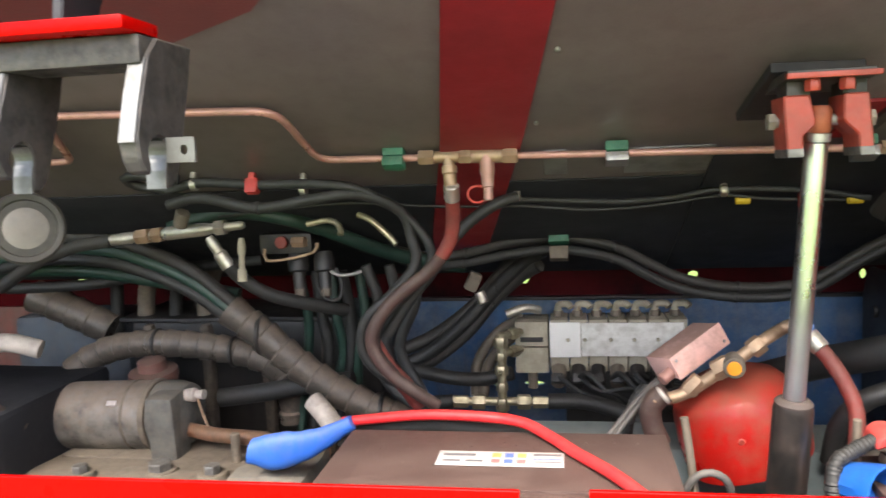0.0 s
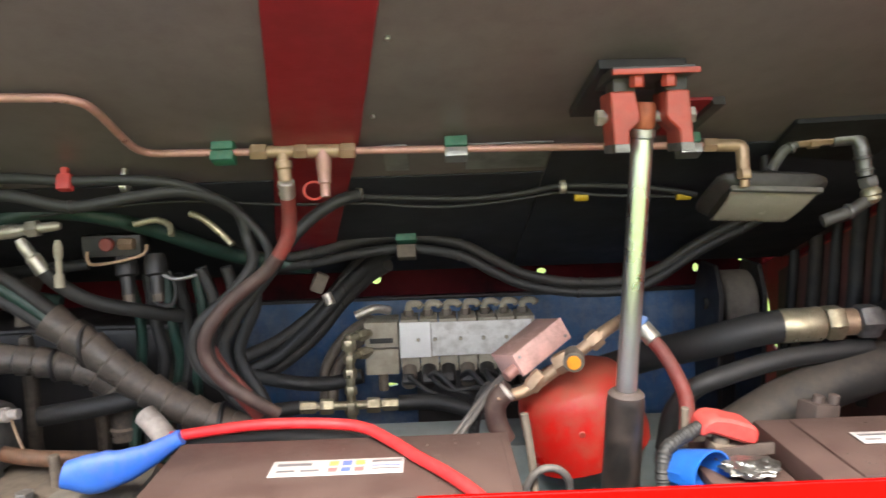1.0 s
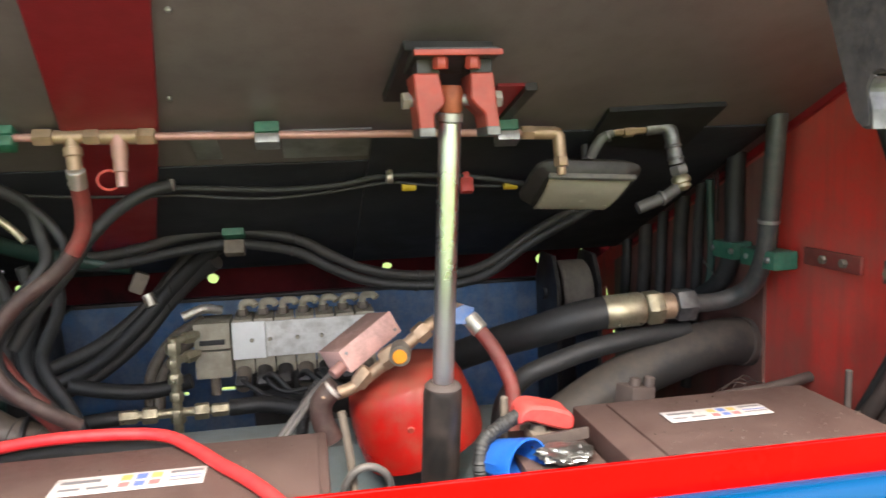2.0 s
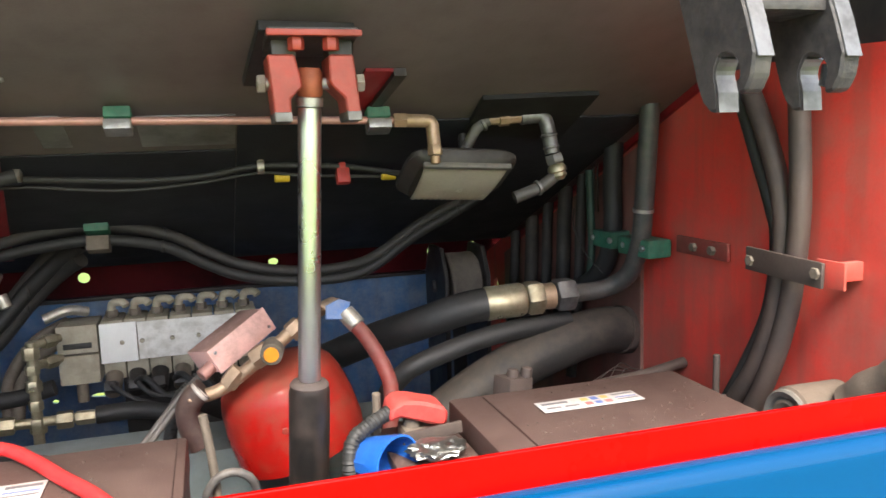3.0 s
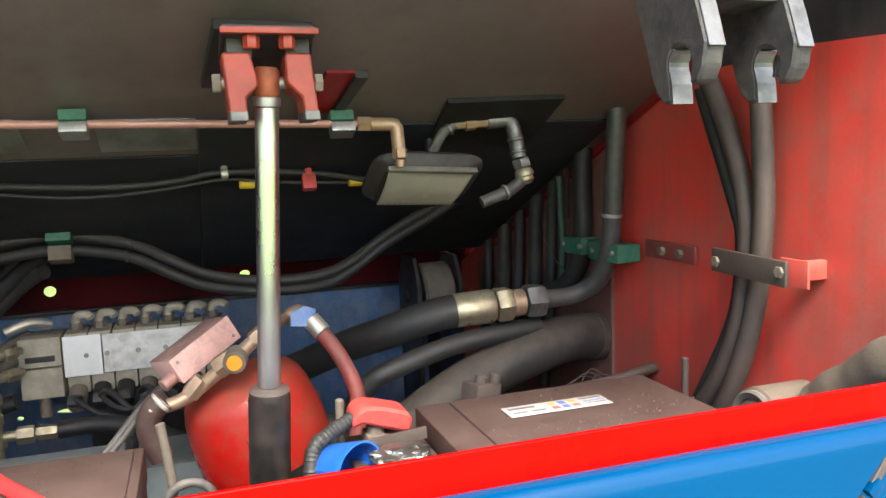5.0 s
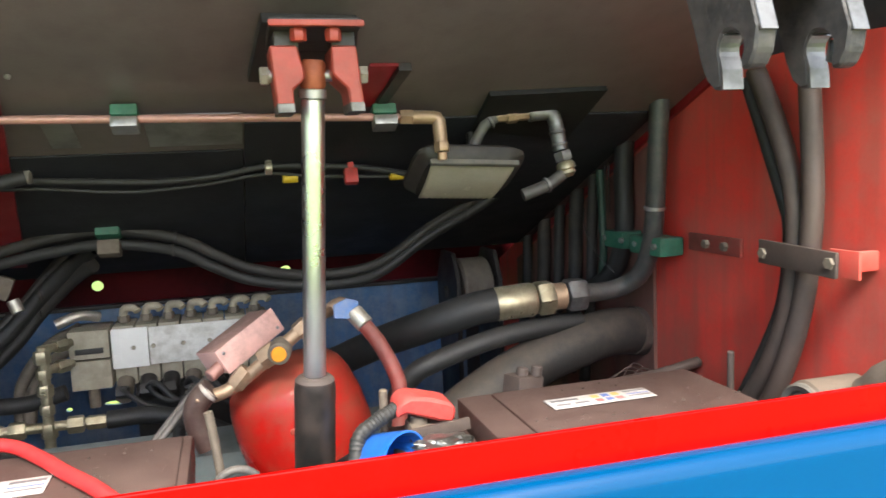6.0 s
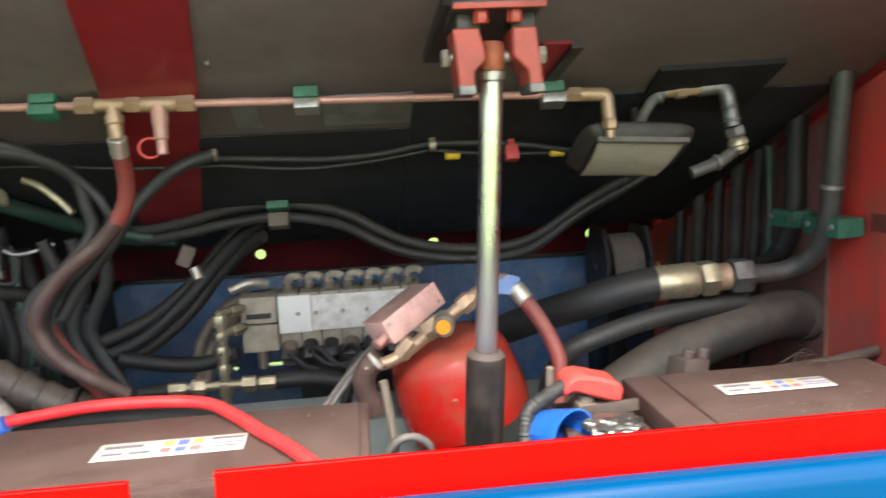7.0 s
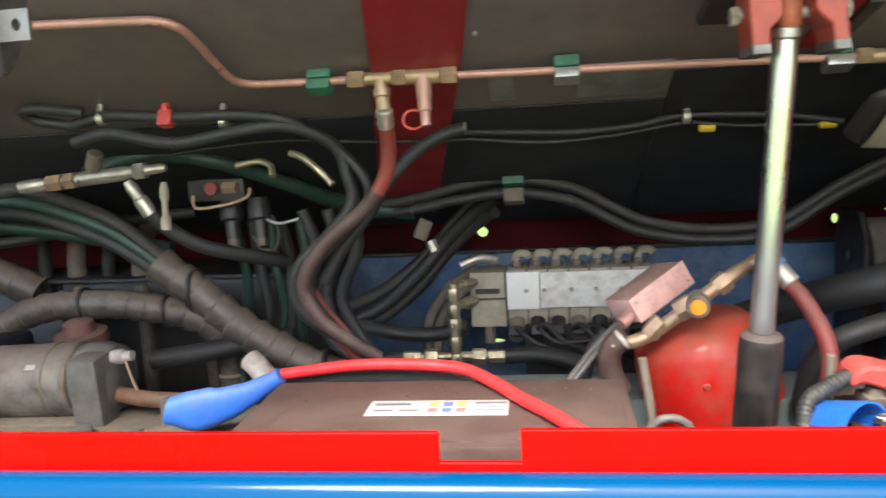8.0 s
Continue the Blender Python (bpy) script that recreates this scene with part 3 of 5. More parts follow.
part("tube", tube(bmesh.new(), run, 0.0062, 10, 0.01), PIPE, line)


def fitting(bm, a, b, r, hexed=True):
    return nut(bm, a, b, r) if hexed else rod(bm, a, b, r)


def along(x):
    return Vector((x, 1.2735 - 0.008 * (x + 0.3), 1.577 - 0.0195 * (x + 0.3)))


for x0, x1, r in ((-0.244, -0.218, 0.0135), (-0.176, -0.155, 0.0125), (-0.104, -0.079, 0.0135), (0.468, 0.49, 0.012)):
    part("nut", nut(bmesh.new(), along(x0), along(x1), r), BRASS, line, "dull brass nut")
for x0, x1, r in ((-0.218, -0.176, 0.010), (-0.155, -0.104, 0.0115)):
    part("tee_body", rod(bmesh.new(), along(x0), along(x1), r), BRASS, line, "dull brass tee")
c = along(-0.194)
part("tee_branch", spin(bmesh.new(), c, c + Vector((0.003, -0.006, -0.048)), [(0, 0.010), (0.3, 0.010), (0.32, 0.0135), (0.55, 0.0135), (0.6, 0.011), (1, 0.011)], 12), BRASS, line)
c = along(-0.13)
part("test_point", spin(bmesh.new(), c, c + Vector((0.002, -0.012, -0.072)), [(0, 0.012), (0.4, 0.012), (0.45, 0.0105), (0.7, 0.0105), (0.72, 0.008), (1, 0.008)], 14), PIPE, line, "capped pink test point")
ring = [c + Vector((-0.006 + 0.016 * math.cos(a) - 0.012, 0, -0.062 + 0.014 * math.sin(a))) for a in [k * math.tau / 14 for k in range(15)]]
part("cap_ring", tube(bmesh.new(), ring, 0.0022, 6, straight=True), RED_PLASTIC, line, "red plastic cap ring")
part("elbow", tube(bmesh.new(), [(0.488, 1.266, 1.561), (0.522, 1.265, 1.560), (0.5265, 1.265, 1.5585), (0.529, 1.264, 1.555), (0.530, 1.258, 1.515)], 0.0105, 12, straight=True), BRASS, line, "brass elbow")
part("elbow_nut", nut(bmesh.new(), (0.53, 1.258, 1.522), (0.53, 1.256, 1.507), 0.012), BRASS, line)
part("elbow_tail", rod(bmesh.new(), (0.53, 1.256, 1.507), (0.53, 1.256, 1.494), 0.0075), BRASS, line)
for x, m in ((-0.287, GREEN), (0.079, GREEN), (0.445, GREEN)):
    clamp = thing("pipe_clamp", lid(x, 1.27), "dark green plastic pipe clamp under the lid", "pipe clamp", "pipe clamps")
    p = along(x)
    part("upper_half", one_box(p + Vector((0, 0.006, 0.008)), (0.036, 0.03, 0.017), (-22, 0, 0), 0.003), GREEN, clamp)
    part("lower_half", one_box(p + Vector((0, -0.002, -0.009)), (0.036, 0.03, 0.016), (-22, 0, 0), 0.003), GREEN if x < 0 else STEEL, clamp)

# ---- flood lamp, switched off ----
on_lid()
lamp = thing("flood_lamp", (0.58, 1.27, 1.50), "rectangular flood lamp with a frosted ribbed lens, off", "lamp")
lx, ly = Vector((0.135, 0.0, -0.008)).normalized(), Vector((-0.004, 0.105, -0.058)).normalized()
LM = axes(Vector((0.584, 1.321, 1.460)), lx, ly, lx.cross(ly))
bm = bmesh.new()
rings = []
for w, h, z in ((0.150, 0.128, -0.001), (0.157, 0.133, 0.002), (0.184, 0.142, 0.011), (0.186, 0.143, 0.018), (0.172, 0.128, 0.026), (0.145, 0.1, 0.034), (0.1, 0.066, 0.039), (0.05, 0.034, 0.041)):
    loop = []
    for k in range(32):
        a = math.tau * (k + 0.5) / 32
        cx, cy = math.cos(a), math.sin(a)
        loop.append(bm.verts.new((0.5 * w * math.copysign(abs(cx) ** 0.38, cx), 0.5 * h * math.copysign(abs(cy) ** 0.38, cy), z)))
    rings.append(loop)
for p, q in zip(rings, rings[1:]):
    for k in range(32):
        bm.faces.new((p[k], p[(k + 1) % 32], q[(k + 1) % 32], q[k]))
bm.faces.new(rings[-1])
bm.faces.new(rings[0][::-1])
bmesh.ops.transform(bm, matrix=LM, verts=bm.verts[:])
part("housing", bm, LAMPBODY, lamp, "dusty dark lamp housing")
part("lens_frame", box(bmesh.new(), (0.146, 0.009, 0.009), LM @ pose(0, -0.0605, -0.005), 0.002), CAPGREY, lamp, "pale frame edge")
bm = bmesh.new()
nx, nh = 26, 10
grid = [[bm.verts.new(((-0.07 + 0.14 * i / nx) * (1 - 0.06 * j / nh), -0.056 + 0.114 * j / nh, -0.005 - 0.0016 * (1 if i % 2 else 0) - 0.004 * (1 - (2 * j / nh - 1) ** 2))) for j in range(nh + 1)] for i in range(nx + 1)]
for i in range(nx):
    for j in range(nh):
        bm.faces.new((grid[i][j], grid[i + 1][j], grid[i + 1][j + 1], grid[i][j + 1]))
bmesh.ops.solidify(bm, geom=bm.faces[:], thickness=0.002)
bmesh.ops.transform(bm, matrix=LM, verts=bm.verts[:])
part("lens", bm, FROST, lamp, "ribbed frosted glass lens")
part("arm", tube(bmesh.new(), [(0.62, 1.36, 1.46), (0.62, 1.385, 1.49), (0.62, 1.39, 1.55)], 0.008, 10), BLACK, lamp)

# ---- elbow fitting at the lid opening ----
spout = thing("elbow_fitting", (0.74, 1.31, 1.56), "grey steel elbow with brass adapters at the lid opening", "pipe fitting")
part("elbow", tube(bmesh.new(), [(0.70, 1.32, 1.561), (0.728, 1.317, 1.563), (0.742, 1.312, 1.555), (0.75, 1.305, 1.50)], 0.0125, 14, 0.006), GRUBBY, spout)
part("adapter", spin(bmesh.new(), (0.645, 1.325, 1.558), (0.70, 1.32, 1.561), [(0, 0.008), (0.3, 0.009), (0.32, 0.012), (0.62, 0.012), (0.64, 0.009), (1, 0.009)], 8), BRASS, spout)
part("inlet", tube(bmesh.new(), [(0.61, 1.34, 1.515), (0.625, 1.33, 1.545), (0.645, 1.325, 1.558)], 0.009, 10), CAPGREY, spout)
part("nut", nut(bmesh.new(), (0.751, 1.304, 1.498), (0.755, 1.302, 1.482), 0.016), GRUBBY, spout)
part("swivel", spin(bmesh.new(), (0.755, 1.302, 1.482), (0.76, 1.3, 1.455), [(0, 0.011), (0.2, 0.0155), (0.45, 0.0165), (0.55, 0.013), (0.75, 0.015), (1, 0.008)], 16), YZINC, spout, "bright swivel joint")
for a, b, r in (((0.7455, 1.308, 1.533), (0.7462, 1.3075, 1.527), 0.0145), ((0.7485, 1.306, 1.512), (0.7492, 1.3055, 1.507), 0.0145), ((0.725, 1.302, 1.444), (0.719, 1.302, 1.442), 0.0135), ((0.633, 1.328, 1.55), (0.638, 1.327, 1.553), 0.012)):
    part("collar", rod(bmesh.new(), a, b, r), GRUBBY, spout)
part("outlet", tube(bmesh.new(), [(0.757, 1.302, 1.466), (0.73, 1.302, 1.446), (0.68, 1.305, 1.428)], 0.0105, 12), BEND, spout)

# ---- small wiring under the lid ----
on_lid(-0.003, 0.016, 0.001)
hose("wiring_loom", [(-0.09, 1.47, 1.487), (0.03, 1.47, 1.48), (0.11, 1.47, 1.477), (0.2, 1.47, 1.482), (0.283, 1.46, 1.494), (0.43, 1.46, 1.487), (0.53, 1.45, 1.47)], 0.0055, RUBBER, "thin black ribbed cable loom under the lid", "cables", ridge=0.001, pitch=0.006, step=0.003)
hose("wiring_loom", [(-0.09, 1.48, 1.475), (0.05, 1.49, 1.462), (0.17, 1.485, 1.468), (0.283, 1.47, 1.482), (0.36, 1.47, 1.474), (0.52, 1.46, 1.466)], 0.0035, RUBBER, "thin black cable under the lid", "cables")
hose("wiring_loom", [(-0.72, 1.5, 1.47), (-0.45, 1.47, 1.49), (-0.25, 1.48, 1.478), (-0.09, 1.48, 1.474)], 0.003, RUBBER, "thin black cable under the lid", "cables")
for x, y, z in ((-0.092, 1.453, 1.502), (0.283, 1.452, 1.50), (-0.676, 1.315, 1.549), (-0.47, 1.325, 1.533)):
    clip = thing("cable_clip", (x, y, z + 0.01), "small bright steel cable clip", "clip", "cable clips")
    part("loop", spin(bmesh.new(), (x - 0.006, y + 0.002, z - 0.008), (x + 0.006, y + 0.002, z - 0.008), [(0, 0.010), (0.1, 0.0115), (0.9, 0.0115), (1, 0.010)], 16), ZINC, clip)
    part("screw", rod(bmesh.new(), (x, y - 0.001, z + 0.002), (x, y + 0.007, z + 0.02), 0.006, 10), ZINC, clip)
for x, y, z in ((0.32, 1.473, 1.472), (0.507, 1.455, 1.468)):
    sleeve = tagged(part("cable_sleeve", rod(bmesh.new(), (x - 0.013, y, z), (x + 0.013, y, z), 0.0075, 12), YELLOW), "yellow plastic sleeve on the cable", "sleeve", "cable sleeves")
for x, y, z in ((0.425, 1.458, 1.471), (-0.561, 1.312, 1.534)):
    blk = thing("red_clip", (x, y, z), "small red plastic clip holding the cable", "clip", "red clips")
    part("body", one_box((x, y, z), (0.024, 0.02, 0.028), (-20, 0, 0), 0.004), RED_PLASTIC, blk)
    part("tab", one_box((x, y + 0.002, z + 0.018), (0.012, 0.012, 0.014), (-20, 0, 0), 0.003), RED_PLASTIC, blk)


# ---- lid latches: pairs of slotted claws hanging from the lid ----
on_lid()


def lean(p):
    """Sets a point of a claw's outline back, as the upper part of the claw leans rearward."""
    return (p[0] + 0.4 * max(0.0, p[1] - 0.024), p[1])


def latch(x0, x1, y, z, label, top, bar, red_top=False):
    ob = thing("lid_latch", (x0, y, z + 0.2), label, "latch", "lid latches")
    arc = [(0.041 + 0.016 * math.cos(a), 0.016 + 0.0165 * math.sin(a)) for a in [math.pi * (1.18 - 1.36 * k / 11) for k in range(12)]]
    c = [(0.0, 0.06), (0.002, 0.03), (0.008, 0.010), (0.016, -0.002), (0.0275, -0.004), *arc, (0.054, 0.0), (0.053, -0.016), (0.064, -0.0175),
         (0.076, -0.008), (0.084, 0.008), (0.089, 0.03), (0.088, 0.075), (0.082, top), (0.012, top), (0.0, 0.11)]
    c = [lean(p) for p in c]
    for x in (x0, x1):
        m = YZ @ Matrix.Translation((y, z, x))
        plate = part("claw", slab(c, 0.02, m, 0.0025), CAST, ob, "pitted grey claw plate with an open slot", smooth=False)
        inner = [(0.041 + 0.0163 * math.cos(a), 0.016 + 0.0168 * math.sin(a)) for a in [math.pi * (-0.18 + 0.5 * k / 6) for k in range(7)]]
        liner = [(0.0535, -0.0175), (0.0545, 0.0), *inner, *[(0.041 + 0.0145 * math.cos(a), 0.016 + 0.015 * math.sin(a)) for a in [math.pi * (0.32 - 0.5 * k / 6) for k in range(7)]], (0.051, 0.0), (0.0495, -0.0175)]
        part("liner", slab(liner, 0.0208, YZ @ Matrix.Translation((y, z, x - 0.0004))), BARE, ob, "bright worn slot liner", smooth=False)
        part("worn_edge", slab([lean(p) for p in ((0.001, 0.026), (0.006, 0.026), (0.004, 0.06), (0.004, 0.108), (-0.0015, 0.106), (-0.0015, 0.06))], 0.0165, YZ @ Matrix.Translation((y, z, x + 0.0018)), 0.0005), BARE, ob, "bright worn front edge", smooth=False)
    part("bridge", span(x0 + 0.003, x1 + 0.017, y + 0.026, y + 0.086, z + bar, z + bar + 0.028, 0.004), CAST, ob)
    part("hanger", slab([(y + 0.03, z + 0.11), (y + 0.07, z + 0.11), (y + 0.12, lid(0, y + 0.12).z), (y + 0.05, lid(0, y + 0.05).z)], 0.012, YZ @ Matrix.Translation((0, 0, (x0 + x1) / 2 - 0.005)), 0.002), BLUE_BLACK, ob, smooth=False)
    if red_top:
        part("top_bar", span(x0 - 0.02, x1 + 0.015, y + 0.004, y + 0.068, z + 0.1285, z + 0.142, 0.004), RED, ob, "red painted top bar")
    return ob


on_lid(0.003, 0.0, -0.010)
latch(0.63, 0.722, 0.655, 1.563, "grey steel lid latch with two slotted claws", 0.24, 0.068)
part("tab", pierced([(0.724, 1.567), (0.741, 1.563), (0.745, 1.581), (0.727, 1.586)], [(0.735, 1.574, 0.0035, 0.004, 10)], 0.003, XZ @ Matrix.Translation((0, 0, -0.69))), BARE, bpy.data.objects["lid_latch"], "bright drilled tab", smooth=False)
on_lid(0.004, 0.0, -0.029)
west = latch(-0.556, -0.41, 0.655, 1.592, "grey steel lid latch with a red top bar", 0.1275, 0.1, True)
part("tab", pierced([(-0.382, 1.599), (-0.353, 1.599), (-0.353, 1.623), (-0.382, 1.623)], [(-0.364, 1.611, 0.0038, 0.005, 10)], 0.004, XZ @ Matrix.Translation((0, 0, -0.70))), BARE, west, "bright drilled tab", smooth=False)

# ---- round lamp by the west latch ----
on_lid(-0.006, 0.0, -0.013)
beacon = thing("round_lamp", (-0.84, 1.1, 1.60), "round lamp with a pale dusty face and black rim", "lamp")
aim = (Vector((0.05, 0.02, 1.6)) - Vector((-0.84, 1.1, 1.5))).normalized()
o = Vector((-0.845, 1.1, 1.498))
part("rim", spin(bmesh.new(), o - aim * 0.05, o + aim * 0.012, [(0, 0.03), (0.5, 0.05), (0.75, 0.058), (0.95, 0.058), (1, 0.054), (0.98, 0.046), (0.93, 0.044)], 36), LAMPBODY, beacon)
part("face", spin(bmesh.new(), o + aim * 0.0, o + aim * 0.01, [(0, 0.044), (0.4, 0.0435), (0.8, 0.032), (1.0, 0.012)], 32), FACE, beacon, "pale dusty face")
part("stem", rod(bmesh.new(), o - aim * 0.03 + Vector((0, 0, 0.02)), lid(-0.93, 1.24), 0.009), BLACK, beacon)


# ---- batteries ----
stand()
def battery(x0, x1, ledge, y0, y1, z0, z1, label):
    ob = thing("battery", ((x0 + x1) / 2, (y0 + y1) / 2, z0), label, "battery", "batteries")
    part("case", span(x0 - ledge + 0.002, x1 - 0.002, y0 + 0.002, y1 - 0.002, z0, z1 - 0.05, 0.006), BATTERY, ob)
    part("cover", span(x0, x1, y0, y1, z1 - 0.048, z1, 0.006), BATTERY, ob, "dusty brown cover")
    part("ledge", span(x0 - ledge, x0 - 0.002, y0, y1, z1 - 0.048, z1 - 0.03, 0.005), BATTERY, ob)
    part("cover_panel", span(x0 + 0.05, x1 - 0.012, y0 + 0.012, y1 - 0.012, z1 - 0.004, z1 + 0.0035, 0.003), BATTERY, ob)
    for k in range(3):
        part("lug", span(x0 + 0.13 + 0.1 * k, x0 + 0.15 + 0.1 * k, y1 - 0.001, y1 + 0.006, z1 - 0.012, z1 - 0.004, 0.002), BATTERY, ob)
    lx0, lx1, ly0, ly1, lz = LABELS.pop(0)
    sheet = part("label", span(lx0, lx1, ly0, ly1, lz, lz + 0.0012, 0.0003), PAPER, ob, "white printed warning label")
    w, h, t = lx1 - lx0, ly1 - ly0, lz + 0.0012

    def bar(x, y, a, b, mat):
        part("print", span(lx0 + w * (x - a / 2), lx0 + w * (x + a / 2), ly0 + h * (y - b / 2), ly0 + h * (y + b / 2), t - 0.0004, t + 0.0004, 0), mat, sheet)

    for x, y, a, b in ((0.17, 0.72, 0.26, 0.16), (0.12, 0.3, 0.14, 0.12), (0.30, 0.3, 0.14, 0.12), (0.87, 0.8, 0.22, 0.12), (0.87, 0.5, 0.22, 0.06), (0.87, 0.3, 0.22, 0.06)):
        bar(x, y, a, b, INK if y != 0.5 else INK_BLUE)
    for k, mat in enumerate((INK_YELLOW, INK_BLUE, INK_YELLOW)):
        bar(0.47 + 0.1 * k, 0.72, 0.07, 0.3, mat)
    for k, mat in enumerate((INK_RED, INK_BLUE, INK_RED)):
        bar(0.47 + 0.1 * k, 0.3, 0.07, 0.26, mat)
    return ob


LABELS = [(-0.193, -0.013, 1.03, 1.081, 1.1525), (0.615, 0.771, 1.052, 1.092, 1.1585)]
battery(-0.355, 0.141, 0.012, 0.945, 1.181, 0.905, 1.148, "brown dusty truck battery with a white label")
battery(0.512, 0.898, 0.115, 0.945, 1.176, 0.905, 1.153, "brown dusty truck battery beside the red tank")

wrap = bmesh.new()
a, b = Vector((-0.365, 1.212, 1.148)), Vector((-0.545, 1.20, 1.098))
rings = []
for j in range(15):
    f = j / 14
    c = a.lerp(b, f) + Vector((0, 0, -0.018 * math.sin(math.pi * f)))
    tall, deep = 0.011 + 0.022 * min(1, 1.5 * f) - 0.011 * max(0, f - 0.8) / 0.2, 0.011 + 0.006 * f
    lean = 0.010 * (f - 0.5)
    ring = []
    for k in range(18):
        g = math.tau * k / 18
        q = Vector((lean * math.sin(g), -deep * math.cos(g), tall * math.sin(g)))
        ring.append(wrap.verts.new(c + q * (1 + 0.1 * noise.noise((c + q) * 34) + (0.03 if j % 3 == 0 else 0))))
    rings.append(ring)
for p, q in zip(rings, rings[1:]):
    for k in range(18):
        wrap.faces.new((p[k], p[(k + 1) % 18], q[(k + 1) % 18], q[k]))
wrap.faces.new(rings[0][::-1])
wrap.faces.new(rings[-1])
grip = thing("terminal_wrap", (-0.47, 1.21, 1.07), "battery terminal wrapped in blue tape", "cable terminal")
part("tape", wrap, TAPE, grip, "wrinkled blue tape")
cable = hose("battery_cable", [(-0.385, 1.225, 1.143), (-0.33, 1.218, 1.152), (-0.24, 1.2, 1.166), (-0.15, 1.185, 1.17), (-0.08, 1.165, 1.169), (-0.035, 1.12, 1.164), (0.005, 1.06, 1.162), (0.05, 0.99, 1.163), (0.09, 0.92, 1.158), (0.13, 0.86, 1.13)],
             0.0088, CABLE, "thick bright red battery cable over the battery", "cables")
hose("black_cable", [(-0.4, 1.26, 1.11), (-0.25, 1.235, 1.135), (-0.1, 1.21, 1.135), (-0.02, 1.2, 1.12), (0.05, 1.22, 1.05)], 0.011, DUSTY, "dusty black cable behind the battery", "cables")

# ---- terminals of the second battery ----
stand(0.008, 0.0, 0.003)
cap = thing("battery_terminal", (0.455, 1.09, 1.14), "red plastic battery terminal cover", "terminal cover")
hood_edge = [(0.394, 1.160), (0.394, 1.174), (0.400, 1.184), (0.413, 1.189), (0.438, 1.185), (0.463, 1.177), (0.474, 1.170), (0.475, 1.158), (0.470, 1.146), (0.455, 1.151), (0.433, 1.160), (0.408, 1.166), (0.402, 1.164)]
bm = slab(hood_edge, 0.052, XZ @ Matrix.Translation((0, 0, -1.13)), 0.004)
for v in bm.verts:
    v.co.z += 0.003 * noise.noise(v.co * 40)
part("cover", bm, RED_PLASTIC, cap)
part("post", rod(bmesh.new(), (0.428, 1.1, 1.12), (0.428, 1.1, 1.158), 0.012), TANHOSE, cap)
part("clamp", one_box((0.442, 1.10, 1.137), (0.06, 0.045, 0.016), (0, 6, 0), 0.004), TANHOSE, cap)
part("strap", one_box((0.448, 1.066, 1.146), (0.085, 0.006, 0.016), (0, -3, 4), 0.0015), DARKDIRT, cap, "dirty steel strap")
pin = tagged(part("stay_rod", rod(bmesh.new(), (0.384, 1.126, 1.06), (0.386, 1.128, 1.19), 0.006), TANHOSE), "upright tan rod beside the battery", "rod")
hose("conduit", [(0.336, 1.055, 1.0), (0.335, 1.06, 1.09), (0.335, 1.065, 1.125), (0.343, 1.075, 1.148), (0.365, 1.085, 1.16), (0.396, 1.095, 1.172)], 0.0092, RUBBER, "black ribbed cable conduit", "cables", ridge=0.0022, pitch=0.006, step=0.0025)
bluecap = thing("blue_cover", (0.405, 1.03, 1.10), "ribbed blue plastic terminal cover, open end", "terminal cover")
bm = bmesh.new()
rings = []
side, rise = Vector((0.86, 0.5, 0.06)).normalized(), Vector((0.0, -0.12, 1.0)).normalized()
for j in range(17):
    f = j / 16
    c = Vector((0.356, 1.092, 1.118)).lerp(Vector((0.390, 1.026, 1.130)), f)
    ring = []
    for k in range(28):
        g = math.tau * k / 28
        r = 1 + (0.045 if k % 2 and f < 0.92 else 0.0)
        ring.append(bm.verts.new(c + side * (0.030 + 0.007 * f) * r * math.cos(g) + rise * (0.024 + 0.007 * f) * r * math.sin(g) + Vector((0, 0.012 * f * math.sin(g), 0))))
    rings.append(ring)
for p, q in zip(rings, rings[1:]):
    for k in range(28):
        bm.faces.new((p[k], p[(k + 1) % 28], q[(k + 1) % 28], q[k]))
bm.faces.new(rings[0][::-1])
bmesh.ops.recalc_face_normals(bm, faces=bm.faces[:])
bmesh.ops.solidify(bm, geom=bm.faces[:], thickness=0.0025)
part("shell", bm, BLUE_PLASTIC, bluecap)
foil = bmesh.new()
bmesh.ops.create_icosphere(foil, subdivisions=4, radius=1)
for v in foil.verts:
    k = 1 + 0.35 * noise.noise(v.co * 2.3) + 0.2 * noise.noise(v.co * 5)
    v.co = Vector((0.445 + 0.036 * k * v.co.x, 1.035 + 0.026 * k * v.co.y, 1.136 + 0.011 * k * v.co.z))
tagged(part("foil_lump", foil, FOIL), "crumpled silver foil on the terminal", "foil")

# ---- red tank behind the ram ----
stand()
tank = thing("red_tank", (0.32, 1.45, 1.0), "dusty red pear-shaped pressure tank", "tank")
TOP, LOW = Vector((0.273, 1.45, 1.168)), Vector((0.325, 1.45, 1.004))
part("shell", spin(bmesh.new(), TOP, LOW, [(0, 0.014), (0.013, 0.04), (0.043, 0.067), (0.11, 0.09), (0.19, 0.101), (0.33, 0.109), (0.6, 0.115), (0.85, 0.1155), (0.97, 0.112), (1, 0.1)], 56), TANK, tank, "dusty red painted shell")
part("foot_ring", rod(bmesh.new(), LOW + Vector((0, 0.07, 0.01)), LOW + Vector((0, 0.07, -0.006)), 0.03, 28), BLACK, tank, "black foot")
part("drain_boss", rod(bmesh.new(), (0.285, 1.345, 1.078), (0.2845, 1.336, 1.077), 0.006, 14), BRACKET, tank, "scuffed boss")
neck = thing("inlet_neck", (0.150, 1.355, 1.064), "rusty brown pipe neck with a cream ring", "pipe fitting")
